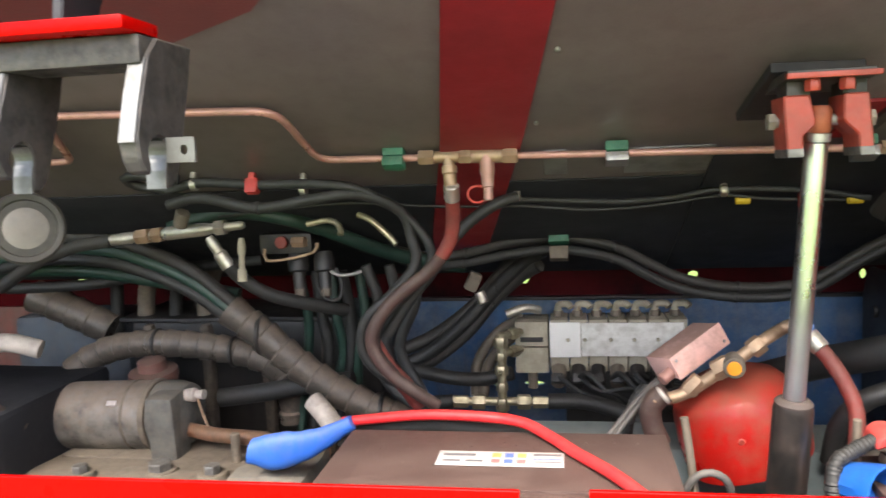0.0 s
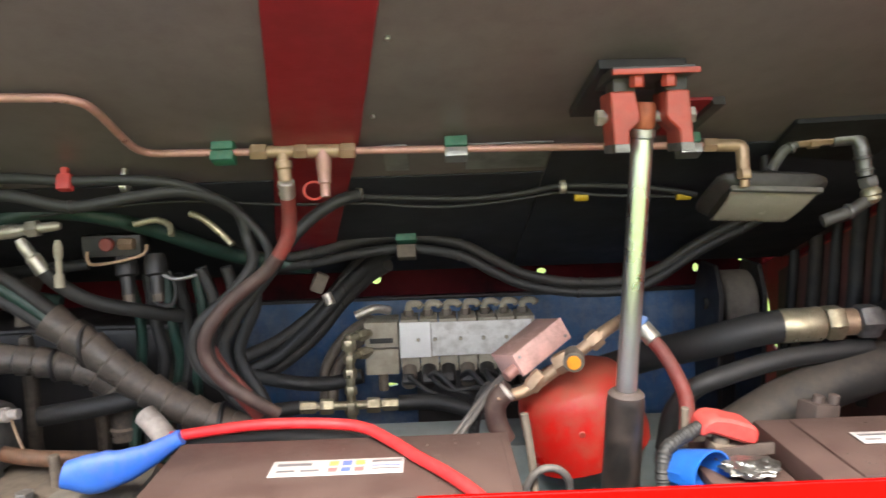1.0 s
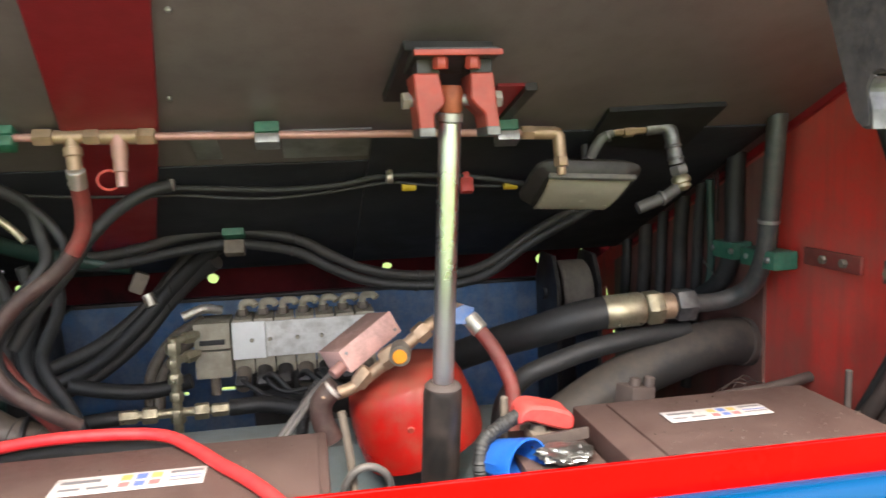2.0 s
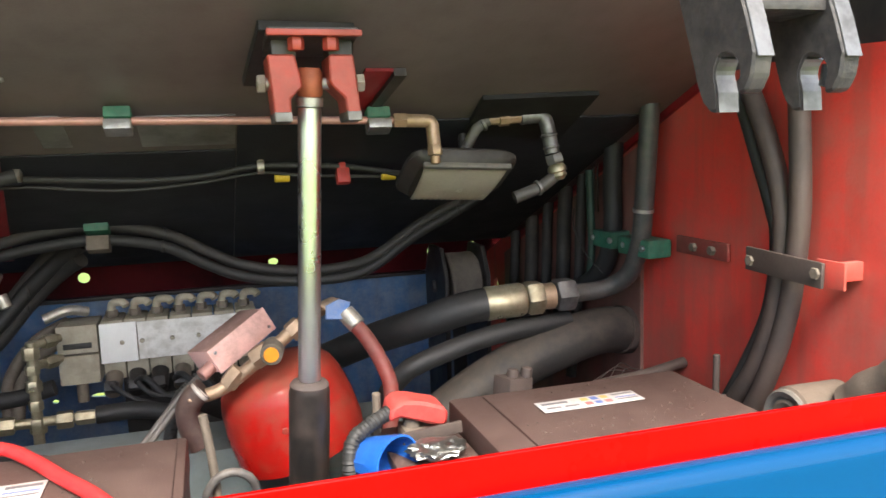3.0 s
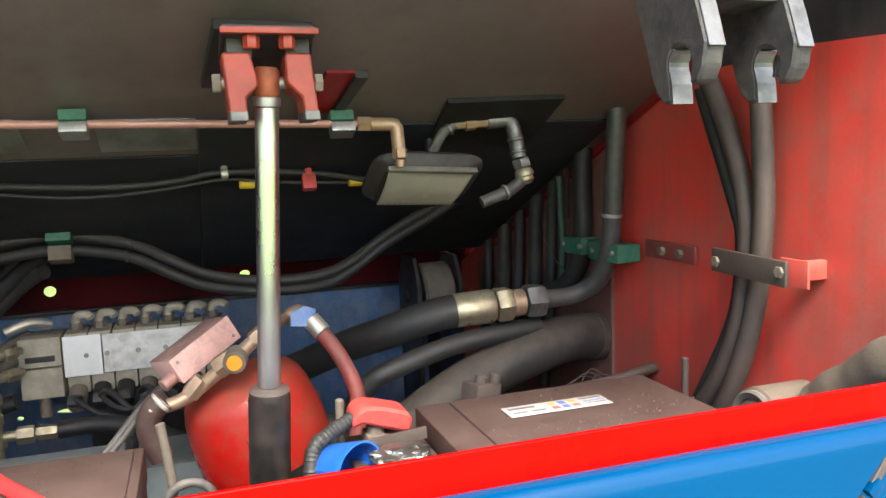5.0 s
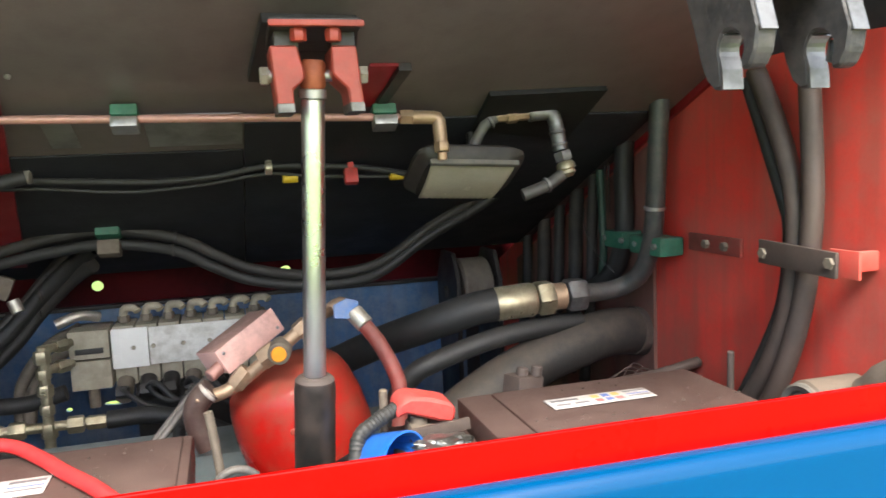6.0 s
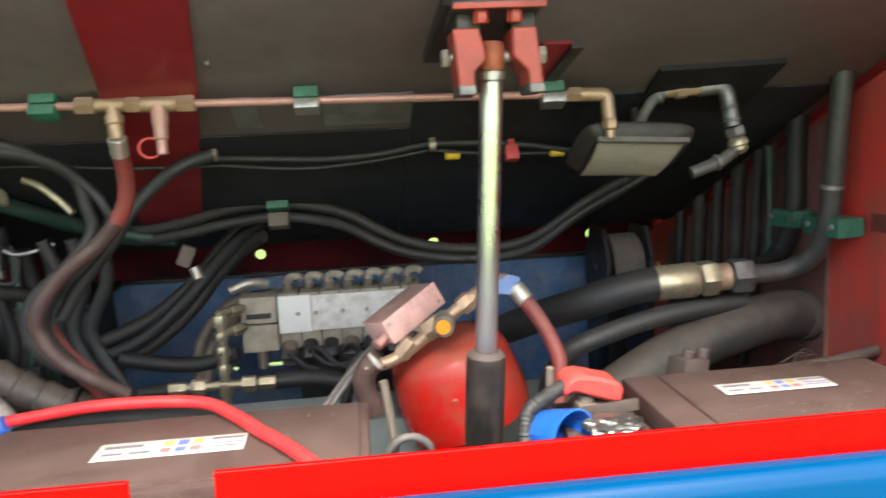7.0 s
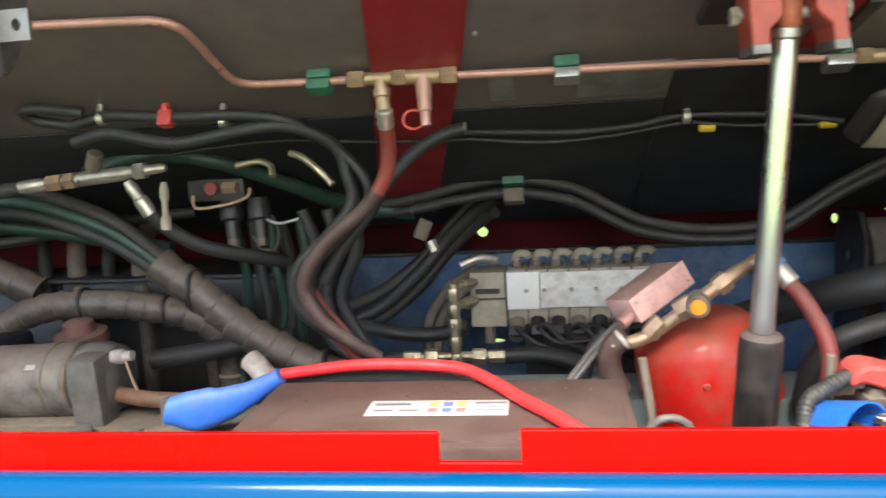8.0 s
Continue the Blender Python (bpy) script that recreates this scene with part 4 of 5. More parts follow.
part("sleeve", tube(bmesh.new(), [(0.162, 1.355, 1.159), (0.148, 1.357, 1.148), (0.136, 1.360, 1.127), (0.138, 1.360, 1.098), (0.152, 1.360, 1.064)], 0.019, 18, 0.006), BROWNHOSE, neck, "dark rusty bent sleeve")
part("ring", rod(bmesh.new(), (0.160, 1.354, 1.158), (0.152, 1.353, 1.152), 0.0185, 20, 0.003), WHITE_TUBE, neck, "dusty cream ring")

# ---- pink cover with its pipes ----
cover = thing("sensor_cover", (0.22, 1.46, 1.16), "dusty pink folded steel cover box", "cover")
CM = pose(0.211, 1.453, 1.21, -11.4, -25.5, 31.4)
part("shell", box(bmesh.new(), (0.122, 0.078, 0.042), CM, 0.002), PINK, cover)
part("rim", box(bmesh.new(), (0.125, 0.004, 0.045), CM @ pose(0, -0.0395, 0), 0.0015), PINK, cover)
for k in (-1, 1):
    part("screw", rod(bmesh.new(), CM @ Vector((0.052 * k, -0.041, -0.012 * k)), CM @ Vector((0.052 * k, -0.044, -0.012 * k)), 0.003, 10), STEEL, cover)
part("plug", rod(bmesh.new(), CM @ Vector((-0.055, -0.02, -0.008)), CM @ Vector((-0.085, -0.02, -0.010)), 0.011), PIPE, cover)
elb = thing("brass_pipe", (0.247, 1.355, 1.183), "brass pipe run with nuts and an orange plug", "pipe fitting")
part("tube", tube(bmesh.new(), [(0.147, 1.360, 1.145), (0.174, 1.360, 1.148), (0.208, 1.360, 1.164), (0.276, 1.350, 1.217), (0.325, 1.355, 1.253), (0.360, 1.390, 1.262), (0.378, 1.385, 1.272), (0.395, 1.370, 1.262)], 0.011, 12, 0.008), BRASS, elb)
for a, b, r in (((0.198, 1.360, 1.158), (0.220, 1.359, 1.183), 0.016), ((0.242, 1.355, 1.196), (0.267, 1.351, 1.212), 0.019), ((0.301, 1.352, 1.234), (0.320, 1.354, 1.249), 0.017), ((0.135, 1.357, 1.148), (0.154, 1.361, 1.142), 0.02)):
    part("nut", nut(bmesh.new(), a, b, r), BRASS, elb)
part("plug_body", rod(bmesh.new(), (0.275, 1.357, 1.215), (0.268, 1.318, 1.212), 0.018), DIRTY, elb)
part("plug", rod(bmesh.new(), (0.268, 1.319, 1.212), (0.268, 1.315, 1.212), 0.0125), ORANGE, elb, "orange plastic plug")
red_hose = thing("red_hose", (0.42, 1.32, 1.2), "faded red hose with a steel ferrule", "hose", "hydraulic hoses")
part("sheath", tube(bmesh.new(), [(0.405, 1.342, 1.245), (0.425, 1.325, 1.217), (0.443, 1.31, 1.18), (0.453, 1.3, 1.145), (0.45, 1.29, 1.10), (0.44, 1.28, 1.04)], 0.0125, 14), REDHOSE, red_hose)
part("ferrule", rod(bmesh.new(), (0.393, 1.352, 1.262), (0.410, 1.338, 1.240), 0.0155), ZINC, red_hose, "zinc ferrule")
tagged(part("tape_flag", slab([(-0.02, -0.012), (0.016, -0.016), (0.024, 0.012), (0.004, 0.019), (-0.018, 0.010)], 0.005, pose(0.378, 1.345, 1.267, 80, 0, 8), 0.001), FLAG, smooth=False), "dusty scrap of blue tape on the hose end", "tape")
hose("stub_pipe", [(0.163, 1.15, 1.185), (0.168, 1.148, 1.15), (0.174, 1.14, 1.09), (0.176, 1.13, 1.0)], 0.0062, TANHOSE, "thin dusty pipe stub", "pipes")
hose("wire_loop", [(0.158, 1.13, 1.05), (0.162, 1.125, 1.085), (0.178, 1.12, 1.108), (0.2, 1.12, 1.112), (0.219, 1.125, 1.098), (0.227, 1.135, 1.07), (0.225, 1.14, 1.03)], 0.0052, CABLE_GREY, "braided grey wire loop", "cables", ridge=0.0012, pitch=0.005, step=0.002)
for dx, dz in ((0, 0), (0.02, 0.012)):
    hose("grey_cable", [(0.165 + dx, 1.44, 1.165 + dz), (0.12 + dx, 1.41, 1.13 + dz), (0.06 + dx, 1.37, 1.07 + dz), (0.0 + dx, 1.34, 1.01)], 0.0055, CABLE_GREY, "thin grey cable to the cover", "cables")
hose("conduit", [(0.14, 1.46, 1.14), (0.115, 1.45, 1.11), (0.10, 1.45, 1.05), (0.098, 1.45, 0.98)], 0.010, RUBBER, "black ribbed cable conduit", "cables", ridge=0.002, pitch=0.006, step=0.0025)

# ---- valve bank ----
stand(0.004, -0.008, 0.026)
bank = thing("valve_bank", (0.05, 1.92, 0.98), "dusty hydraulic valve bank with a white front plate", "valve bank")
part("end_block", span(-0.14, -0.06, 1.865, 1.96, 1.022, 1.085, 0.003), VALVE, bank)
part("end_block", span(-0.14, -0.06, 1.865, 1.96, 1.089, 1.15, 0.003), VALVE, bank)
for k in range(7):
    x = -0.055 + 0.047 * k
    part("section", span(x, x + 0.044, 1.885, 1.975, 1.02, 1.15, 0.003), VALVE, bank)
    part("elbow", tube(bmesh.new(), [(x + 0.02, 1.93, 1.148), (x + 0.02, 1.93, 1.172), (x + 0.026, 1.925, 1.182), (x + 0.045, 1.92, 1.182), (x + 0.052, 1.915, 1.175)], 0.009, 10, 0.006), VALVE, bank)
    part("elbow_nut", nut(bmesh.new(), (x + 0.02, 1.93, 1.15), (x + 0.02, 1.93, 1.165), 0.013), DIRTY, bank)
    coil = part("solenoid", rod(bmesh.new(), (x + 0.02, 1.89, 1.03), (x + 0.018, 1.845, 1.0), 0.018, 14, 0.003), BLACK if k % 3 else DIRTY, bank)
    part("connector", one_box((x + 0.018, 1.835, 1.018), (0.026, 0.024, 0.022), (-30, 0, 8 * (k % 3) - 8), 0.003), BLACK, bank)
part("front_plate", span(-0.056, 0.018, 1.864, 1.868, 1.062, 1.148, 0.001), PLATE, bank, "clean white plate")
part("front_plate", span(0.020, 0.26, 1.866, 1.870, 1.064, 1.146, 0.001), SPECK, bank, "speckled white plate")
part("slot", span(-0.128, -0.072, 1.8625, 1.866, 1.1, 1.112, 0.001), BLACK, bank)
for x in (-0.012, 0.028, 0.09, 0.145, 0.2):
    part("screw", rod(bmesh.new(), (x, 1.868, 1.105), (x, 1.861, 1.105), 0.005, 10), VALVE, bank)
part("drain", rod(bmesh.new(), (-0.1, 1.88, 1.022), (-0.1, 1.88, 0.98), 0.012), DIRTY, bank)
part("foot", span(-0.02, 0.27, 1.9, 1.97, 0.735, 1.02, 0.003), BLACK, bank)
for k in range(8):
    x = -0.03 + 0.04 * k
    d = 0.03 * math.sin(2.3 * k)
    hose("valve_lead", [(x, 1.835, 1.02), (x + d, 1.80, 1.03 + 0.01 * (k % 2)), (x + 0.04 + d, 1.775, 1.005), (x + 0.09, 1.775, 0.985 + 0.012 * (k % 3)), (x + 0.15 - d, 1.79, 0.955)], 0.0055 + 0.001 * (k % 2), RUBBER, "thin black lead under the valve bank", "cables")
hose("valve_pipe", [(-0.08, 1.9, 1.172), (-0.115, 1.88, 1.182), (-0.16, 1.87, 1.168)], 0.011, ZINC, "grey pipe stub on the valve bank", "pipes")

tower = thing("brass_manifold", (-0.165, 1.75, 0.95), "upright pale metal manifold with tees and nuts", "pipe fitting")
part("column", rod(bmesh.new(), (-0.166, 1.75, 0.92), (-0.163, 1.75, 1.15), 0.0105), YZINC, tower)
for z, h, r in ((0.965, 0.03, 0.016), (1.012, 0.02, 0.014), (1.05, 0.022, 0.0155), (1.085, 0.018, 0.014), (1.115, 0.025, 0.016)):
    part("nut", nut(bmesh.new(), (-0.165, 1.75, z), (-0.165, 1.75, z + h), r), YZINC, tower)
for z in (1.142, 1.10):
    part("arm", rod(bmesh.new(), (-0.163, 1.75, z), (-0.12, 1.80, z), 0.009), YZINC, tower)
    part("arm_nut", nut(bmesh.new(), (-0.145, 1.77, z), (-0.128, 1.79, z), 0.014), YZINC, tower)
part("cross_tube", rod(bmesh.new(), (-0.285, 1.74, 0.99), (-0.06, 1.76, 0.985), 0.010), YZINC, tower)
for x0, x1, r in ((-0.285, -0.245, 0.015), (-0.235, -0.205, 0.018), (-0.13, -0.10, 0.018), (-0.095, -0.06, 0.0145)):
    part("nut", nut(bmesh.new(), (x0, 1.742, 0.989), (x1, 1.745, 0.988), r), YZINC, tower)
hose("black_hose", [(-0.28, 1.74, 0.99), (-0.36, 1.73, 0.985), (-0.45, 1.72, 0.965), (-0.55, 1.7, 0.93)], 0.016, RUBBER, "black hose from the brass manifold")
hose("black_hose", [(-0.06, 1.76, 0.985), (0.02, 1.76, 0.985), (0.1, 1.74, 0.97), (0.2, 1.7, 0.93)], 0.018, RUBBER, "black hose from the brass manifold")

# ---- large hoses at the east end ----
stand(-0.005, 0.008, 0.009)
big = thing("large_hose", (0.6, 1.42, 1.2), "thick black hose with hex couplings into a steel bend", "hose", "hydraulic hoses")
part("sheath", tube(bmesh.new(), [(0.67, 1.408, 1.229), (0.62, 1.412, 1.222), (0.55, 1.445, 1.195), (0.485, 1.53, 1.155), (0.42, 1.61, 1.11), (0.34, 1.68, 1.06), (0.26, 1.71, 1.0)], 0.0305, 20), RUBBER, big)
part("ferrule", spin(bmesh.new(), (0.665, 1.408, 1.229), (0.742, 1.402, 1.233), [(0, 0.029), (0.05, 0.0315), (0.4, 0.031), (0.9, 0.0315), (1, 0.027)], 28), YZINC, big, "yellowed zinc ferrule")
part("coupling_nut", nut(bmesh.new(), (0.744, 1.402, 1.233), (0.776, 1.401, 1.2345), 0.033), YZINC, big)
part("spacer", rod(bmesh.new(), (0.776, 1.401, 1.2345), (0.80, 1.4, 1.235), 0.025), BRASS, big)
part("coupling_nut", nut(bmesh.new(), (0.803, 1.4, 1.235), (0.84, 1.4, 1.2355), 0.032), GRUBBY, big)
part("bend_collar", rod(bmesh.new(), (0.946, 1.327, 1.388), (0.946, 1.326, 1.396), 0.0192, 20), STEEL, big, "steel collar")
part("steel_bend", tube(bmesh.new(), [(0.842, 1.4, 1.2355), (0.885, 1.4, 1.236), (0.915, 1.393, 1.243), (0.938, 1.37, 1.265), (0.945, 1.347, 1.305), (0.946, 1.332, 1.35), (0.946, 1.322, 1.42), (0.946, 1.314, 1.50), (0.946, 1.306, 1.582)], 0.0175, 18), BEND, big, "dusty steel bend up the wall")
hose("black_hose", [(0.84, 1.42, 1.18), (0.76, 1.41, 1.178), (0.65, 1.4, 1.166), (0.54, 1.40, 1.135), (0.505, 1.41, 1.112), (0.478, 1.43, 1.065), (0.47, 1.45, 0.99)], 0.0185, RUBBER, "black hydraulic hose with a green sheen")
stand()
suction = hose("suction_hose", [(0.985, 1.46, 1.145), (0.92, 1.445, 1.156), (0.84, 1.43, 1.148), (0.71, 1.42, 1.108), (0.59, 1.41, 1.048), (0.5, 1.4, 0.98)], 0.046, CAKED, "very thick dusty black suction hose", seg=24)
part("hose_band", spin(bmesh.new(), (0.955, 1.453, 1.152), (0.972, 1.457, 1.149), [(0, 0.046), (0.1, 0.0485), (0.9, 0.0485), (1, 0.046)], 24), DARKDIRT, suction, "dirt-caked hose band")
hose("wall_hose", [(0.96, 1.47, 1.56), (0.96, 1.48, 1.45), (0.96, 1.48, 1.35), (0.955, 1.51, 1.27), (0.93, 1.58, 1.215), (0.88, 1.68, 1.17)], 0.0195, RUBBER, "black hose down the red wall")
for k, (y, r) in enumerate(((1.62, 0.012), (1.70, 0.017), (1.79, 0.013), (1.88, 0.017), (1.99, 0.013))):
    hose("wall_hose", [(0.968, y, lid(0, y).z + 0.025), (0.966, y + 0.01, 1.35), (0.962, y + 0.015, 1.2), (0.95, y + 0.03, 1.0)], r, CAKED if k % 2 else DUSTY, "dusty black hose down the red wall")
hose("green_hose", [(0.93, 1.52, 1.47), (0.935, 1.525, 1.40), (0.94, 1.53, 1.30), (0.94, 1.55, 1.22)], 0.008, GREENISH, "thin dark green hose by the wall")
hose("stray_wire", [(0.86, 1.45, 1.40), (0.865, 1.46, 1.36), (0.885, 1.45, 1.31), (0.905, 1.42, 1.275)], 0.0012, RUBBER, "thin stray wire by the wall", "cables")
for y, x in ((1.355, 0.955), (1.485, 0.962)):
    grip = thing("hose_clamp", (0.985, y, 1.33), "green block clamp holding hoses to the wall", "clamp", "hose clamps")
    part("block", one_box((x, y, 1.332), (0.05, 0.1 if y < 1.4 else 0.07, 0.034), (0, 0, 3), 0.005), GREEN, grip)
    for dy in (-0.035, 0.03):
        part("screw", rod(bmesh.new(), (x - 0.029, y + dy, 1.333), (x - 0.022, y + dy, 1.333), 0.006, 10), STEEL, grip)
plate = thing("clamp_plate", (0.985, 1.22, 1.345), "red flat bar bolted on the wall", "bracket")
part("bar", span(0.98, 0.987, 1.15, 1.29, 1.328, 1.358), REDHOSE, plate)
for y in (1.185, 1.235):
    part("bolt", nut(bmesh.new(), (0.98, y, 1.343), (0.972, y, 1.343), 0.008), DIRTY, plate)

for pts, r, m in (([(0.95, 1.075, 1.61), (0.95, 1.03, 1.53), (0.952, 1.0, 1.45), (0.952, 0.992, 1.38), (0.952, 1.005, 1.28), (0.95, 1.04, 1.19), (0.945, 1.09, 1.11), (0.93, 1.12, 1.03)], 0.0145, PINKHOSE),
                  ([(0.952, 0.972, 1.60), (0.952, 0.965, 1.50), (0.952, 0.962, 1.43), (0.952, 0.967, 1.36), (0.952, 0.98, 1.28), (0.95, 1.01, 1.19), (0.945, 1.05, 1.11), (0.93, 1.1, 1.03)], 0.0145, PINKHOSE),
                  ([(0.955, 1.1, 1.60), (0.957, 1.065, 1.52), (0.962, 1.03, 1.43), (0.964, 1.018, 1.38), (0.964, 1.03, 1.28), (0.96, 1.07, 1.19), (0.955, 1.12, 1.10)], 0.0105, RUBBER)):
    hose("wall_hose", pts, r, m, "dusty grey-black hose strapped to the red wall")
strap = thing("hose_strap", (0.985, 0.97, 1.35), "dark steel strap holding hoses to the wall", "bracket")
part("bar", one_box((0.931, 0.968, 1.352), (0.006, 0.145, 0.034), (2, 0, 0), 0.002), PINKHOSE, strap)
part("wall_plate", span(0.9345, 0.9385, 0.865, 0.912, 1.335, 1.37, 0.001), WALL_RED, strap, "flat dusty red end plate")
part("spacer", span(0.9385, 0.99, 0.89, 0.902, 1.34, 1.365), WALL_RED, strap)
for y in (0.905, 1.03):
    part("bolt", rod(bmesh.new(), (0.99, y, 1.352), (0.928, y, 1.352), 0.0055, 10), DIRTY, strap)
    part("bolt_head", nut(bmesh.new(), (0.929, y, 1.352), (0.924, y, 1.352), 0.008), DIRTY, strap)
tagged(part("stud", rod(bmesh.new(), (0.925, 1.10, 1.05), (0.927, 1.10, 1.195), 0.0055), PINKHOSE), "upright threaded stud by the battery", "stud")

for dy in (0.0, 0.014):
    tagged(part("thin_rod", rod(bmesh.new(), (0.968, 1.555 + dy, 1.38), (0.966, 1.552 + dy, 1.495), 0.0022, 8), PINKHOSE), "thin pale rod along the red wall", "rod", "thin rods")
for k in range(4):
    a = 0.9 * k + 0.4
    hose("dry_stalk", [(0.90 + 0.012 * k, 1.33, 1.105), (0.86 + 0.01 * k, 1.31, 1.118 + 0.006 * (k % 3)), (0.80 + 0.02 * k, 1.28, 1.105 + 0.01 * math.sin(a))], 0.0009, PINKHOSE, "dry straw stalk caught behind the battery", "stalks", seg=5)
roller = thing("roller", (0.94, 0.915, 1.0), "dusty brown steel roller with a ringed end", "roller")
part("drum", rod(bmesh.new(), (0.905, 0.918, 1.152), (0.988, 0.91, 1.155), 0.047, 36, 0.005), TARP, roller)
part("end_ring", spin(bmesh.new(), (0.905, 0.918, 1.152), (0.898, 0.918, 1.152), [(0, 0.044), (0.5, 0.044), (1, 0.041), (0.6, 0.034), (0.1, 0.032)], 36), CAPGREY, roller)
part("hub", spin(bmesh.new(), (0.907, 0.918, 1.152), (0.9, 0.918, 1.152), [(0, 0.03), (0.6, 0.03), (1, 0.026), (0.7, 0.02), (0.1, 0.018)], 28), TARP, roller)
part("axle", rod(bmesh.new(), (0.945, 0.915, 1.152), (0.945, 0.915, 0.905), 0.012), BLACK, roller)
tagged(part("tarp_roll", tube(bmesh.new(), [(0.957, 0.862, 1.188), (0.958, 0.85, 1.2), (0.96, 0.825, 1.22), (0.962, 0.78, 1.255), (0.963, 0.745, 1.28)], 0.027, 18, lumpy=0.5), TARP), "lumpy dusty brown tarp roll", "tarp")
lump = thing("valve_nub", (0.63, 1.22, 1.10), "dirty tan block with two stubs behind the battery", "pipe fitting")
part("block", one_box((0.632, 1.215, 1.138), (0.05, 0.04, 0.05), (0, 8, 20), 0.004), PINKHOSE, lump)
for dx in (-0.008, 0.016):
    part("stub", rod(bmesh.new(), (0.637 + dx, 1.21, 1.16), (0.64 + dx, 1.21, 1.176), 0.009, 12), PINKHOSE, lump)
hose("dirty_pipe", [(0.70, 1.24, 1.10), (0.80, 1.25, 1.115), (0.9, 1.26, 1.12), (0.985, 1.27, 1.13)], 0.010, PINKHOSE, "dirt-caked pipe along the battery", "pipes")

pulley = thing("drum_pulley", (0.84, 2.0, 0.9), "dusty brown drum in a black frame", "pulley")
part("drum", rod(bmesh.new(), (0.762, 2.0, 1.165), (0.842, 2.0, 1.165), 0.085, 36, 0.006), DIRTY, pulley)
for x in (0.737, 0.846):
    part("side_plate", slab([(1.92, 0.8), (2.08, 0.8), (2.09, 1.2), (2.05, 1.27), (1.95, 1.27), (1.91, 1.2)], 0.012, YZ @ Matrix.Translation((0, 0, x)), 0.002), BLACK, pulley, smooth=False)
part("pin", rod(bmesh.new(), (0.727, 2.0, 1.165), (0.867, 2.0, 1.165), 0.016), BLACK, pulley)

# ---- hoses across the rear ----
stand(0.008, 0.03, 0.011)
def tie(parent, p, r):
    part("cable_tie", spin(bmesh.new(), p - Vector((0.004, 0, 0)), p + Vector((0.004, 0, 0)), [(0, r), (0.2, r + 0.0015), (0.8, r + 0.0015), (1, r)], 14), BLACK, parent, "black cable tie")


def bundle(name, pts, r, mats, spread, label, count):
    for k in range(count):
        off = spread * (k - (count - 1) / 2)
        jig = [Vector(p) + Vector((0.3 * off, 0.6 * abs(off), off)) + Vector((0, 0, 0.008 * noise.noise(Vector(p) * 6 + Vector((k * 3.1, 0, 0))))) for p in pts]
        ob = hose(name, jig, r, mats[k % len(mats)], label)
        for p in jig[2:-2:3]:
            tie(ob, p, r + 0.0006)


bundle("rear_hose", [(-0.50, 1.75, 1.375), (-0.35, 1.75, 1.33), (-0.25, 1.74, 1.335), (-0.14, 1.735, 1.358), (-0.03, 1.735, 1.368), (0.09, 1.74, 1.342), (0.17, 1.745, 1.302), (0.24, 1.75, 1.268), (0.36, 1.75, 1.243), (0.5, 1.74, 1.255), (0.62, 1.72, 1.33), (0.71, 1.69, 1.385), (0.77, 1.675, 1.42), (0.82, 1.66, 1.45)],
       0.0115, (RUBBER, DUSTY), 0.023, "black hose slung across the rear of the bay", 2)
hose("rear_hose", [(-0.851, 1.50, 1.444), (-0.755, 1.515, 1.472), (-0.677, 1.524, 1.472), (-0.607, 1.524, 1.46), (-0.539, 1.576, 1.43), (-0.473, 1.628, 1.394), (-0.41, 1.70, 1.356), (-0.34, 1.75, 1.33), (-0.25, 1.76, 1.315)], 0.016, GREENISH, "dark green-black hose crossing the bay")
hang = thing("rear_clamp", (-0.031, 1.73, 1.40), "green clamp with a grey lower half holding hoses", "clamp", "hose clamps")
part("upper_half", one_box((-0.031, 1.727, 1.384), (0.045, 0.04, 0.034), (-20, 0, 0), 0.004), GREEN, hang)
part("lower_half", one_box((-0.031, 1.727, 1.345), (0.042, 0.038, 0.03), (-20, 0, 0), 0.004), DIRTY, hang)
part("hanger", rod(bmesh.new(), (-0.031, 1.73, 1.39), lid(-0.031, 1.735, -0.012), 0.006), STEEL, hang)
bundle("dusty_hose", [(-0.07, 1.80, 1.345), (-0.12, 1.84, 1.31), (-0.19, 1.86, 1.245), (-0.26, 1.85, 1.165), (-0.36, 1.84, 1.09), (-0.46, 1.82, 1.05)], 0.0165, (DUSTY, RUBBER), 0.034, "dusty black hose to the valve bank", 3)
hose("dusty_hose", [(-0.12, 1.87, 1.14), (-0.17, 1.84, 1.11), (-0.215, 1.82, 1.05), (-0.225, 1.8, 0.98)], 0.0135, TANHOSE, "short brown dusty hose by the manifold")
hose("dusty_hose", [(-0.13, 1.9, 1.16), (-0.19, 1.86, 1.13), (-0.24, 1.84, 1.06), (-0.245, 1.82, 0.98)], 0.0135, TANHOSE, "short brown dusty hose by the manifold")
hose("dusty_hose", [(-0.15, 1.80, 1.045), (-0.22, 1.80, 1.03), (-0.30, 1.79, 1.035), (-0.40, 1.78, 1.06)], 0.017, RUBBER, "black hose at the valve block")
stand(0.012, -0.022, 0.006)
strand = thing("tee_hose", (-0.2, 1.34, 1.54), "hose from the brass tee, red at its top", "hose", "hydraulic hoses")
part("ferrule", rod(bmesh.new(), (-0.201, 1.286, 1.53), (-0.203, 1.30, 1.505), 0.0135), ZINC, strand)
part("red_sheath", tube(bmesh.new(), [(-0.203, 1.30, 1.51), (-0.206, 1.325, 1.475), (-0.214, 1.34, 1.435), (-0.232, 1.345, 1.405)], 0.0125, 14), REDHOSE, strand, "faded red sheath")
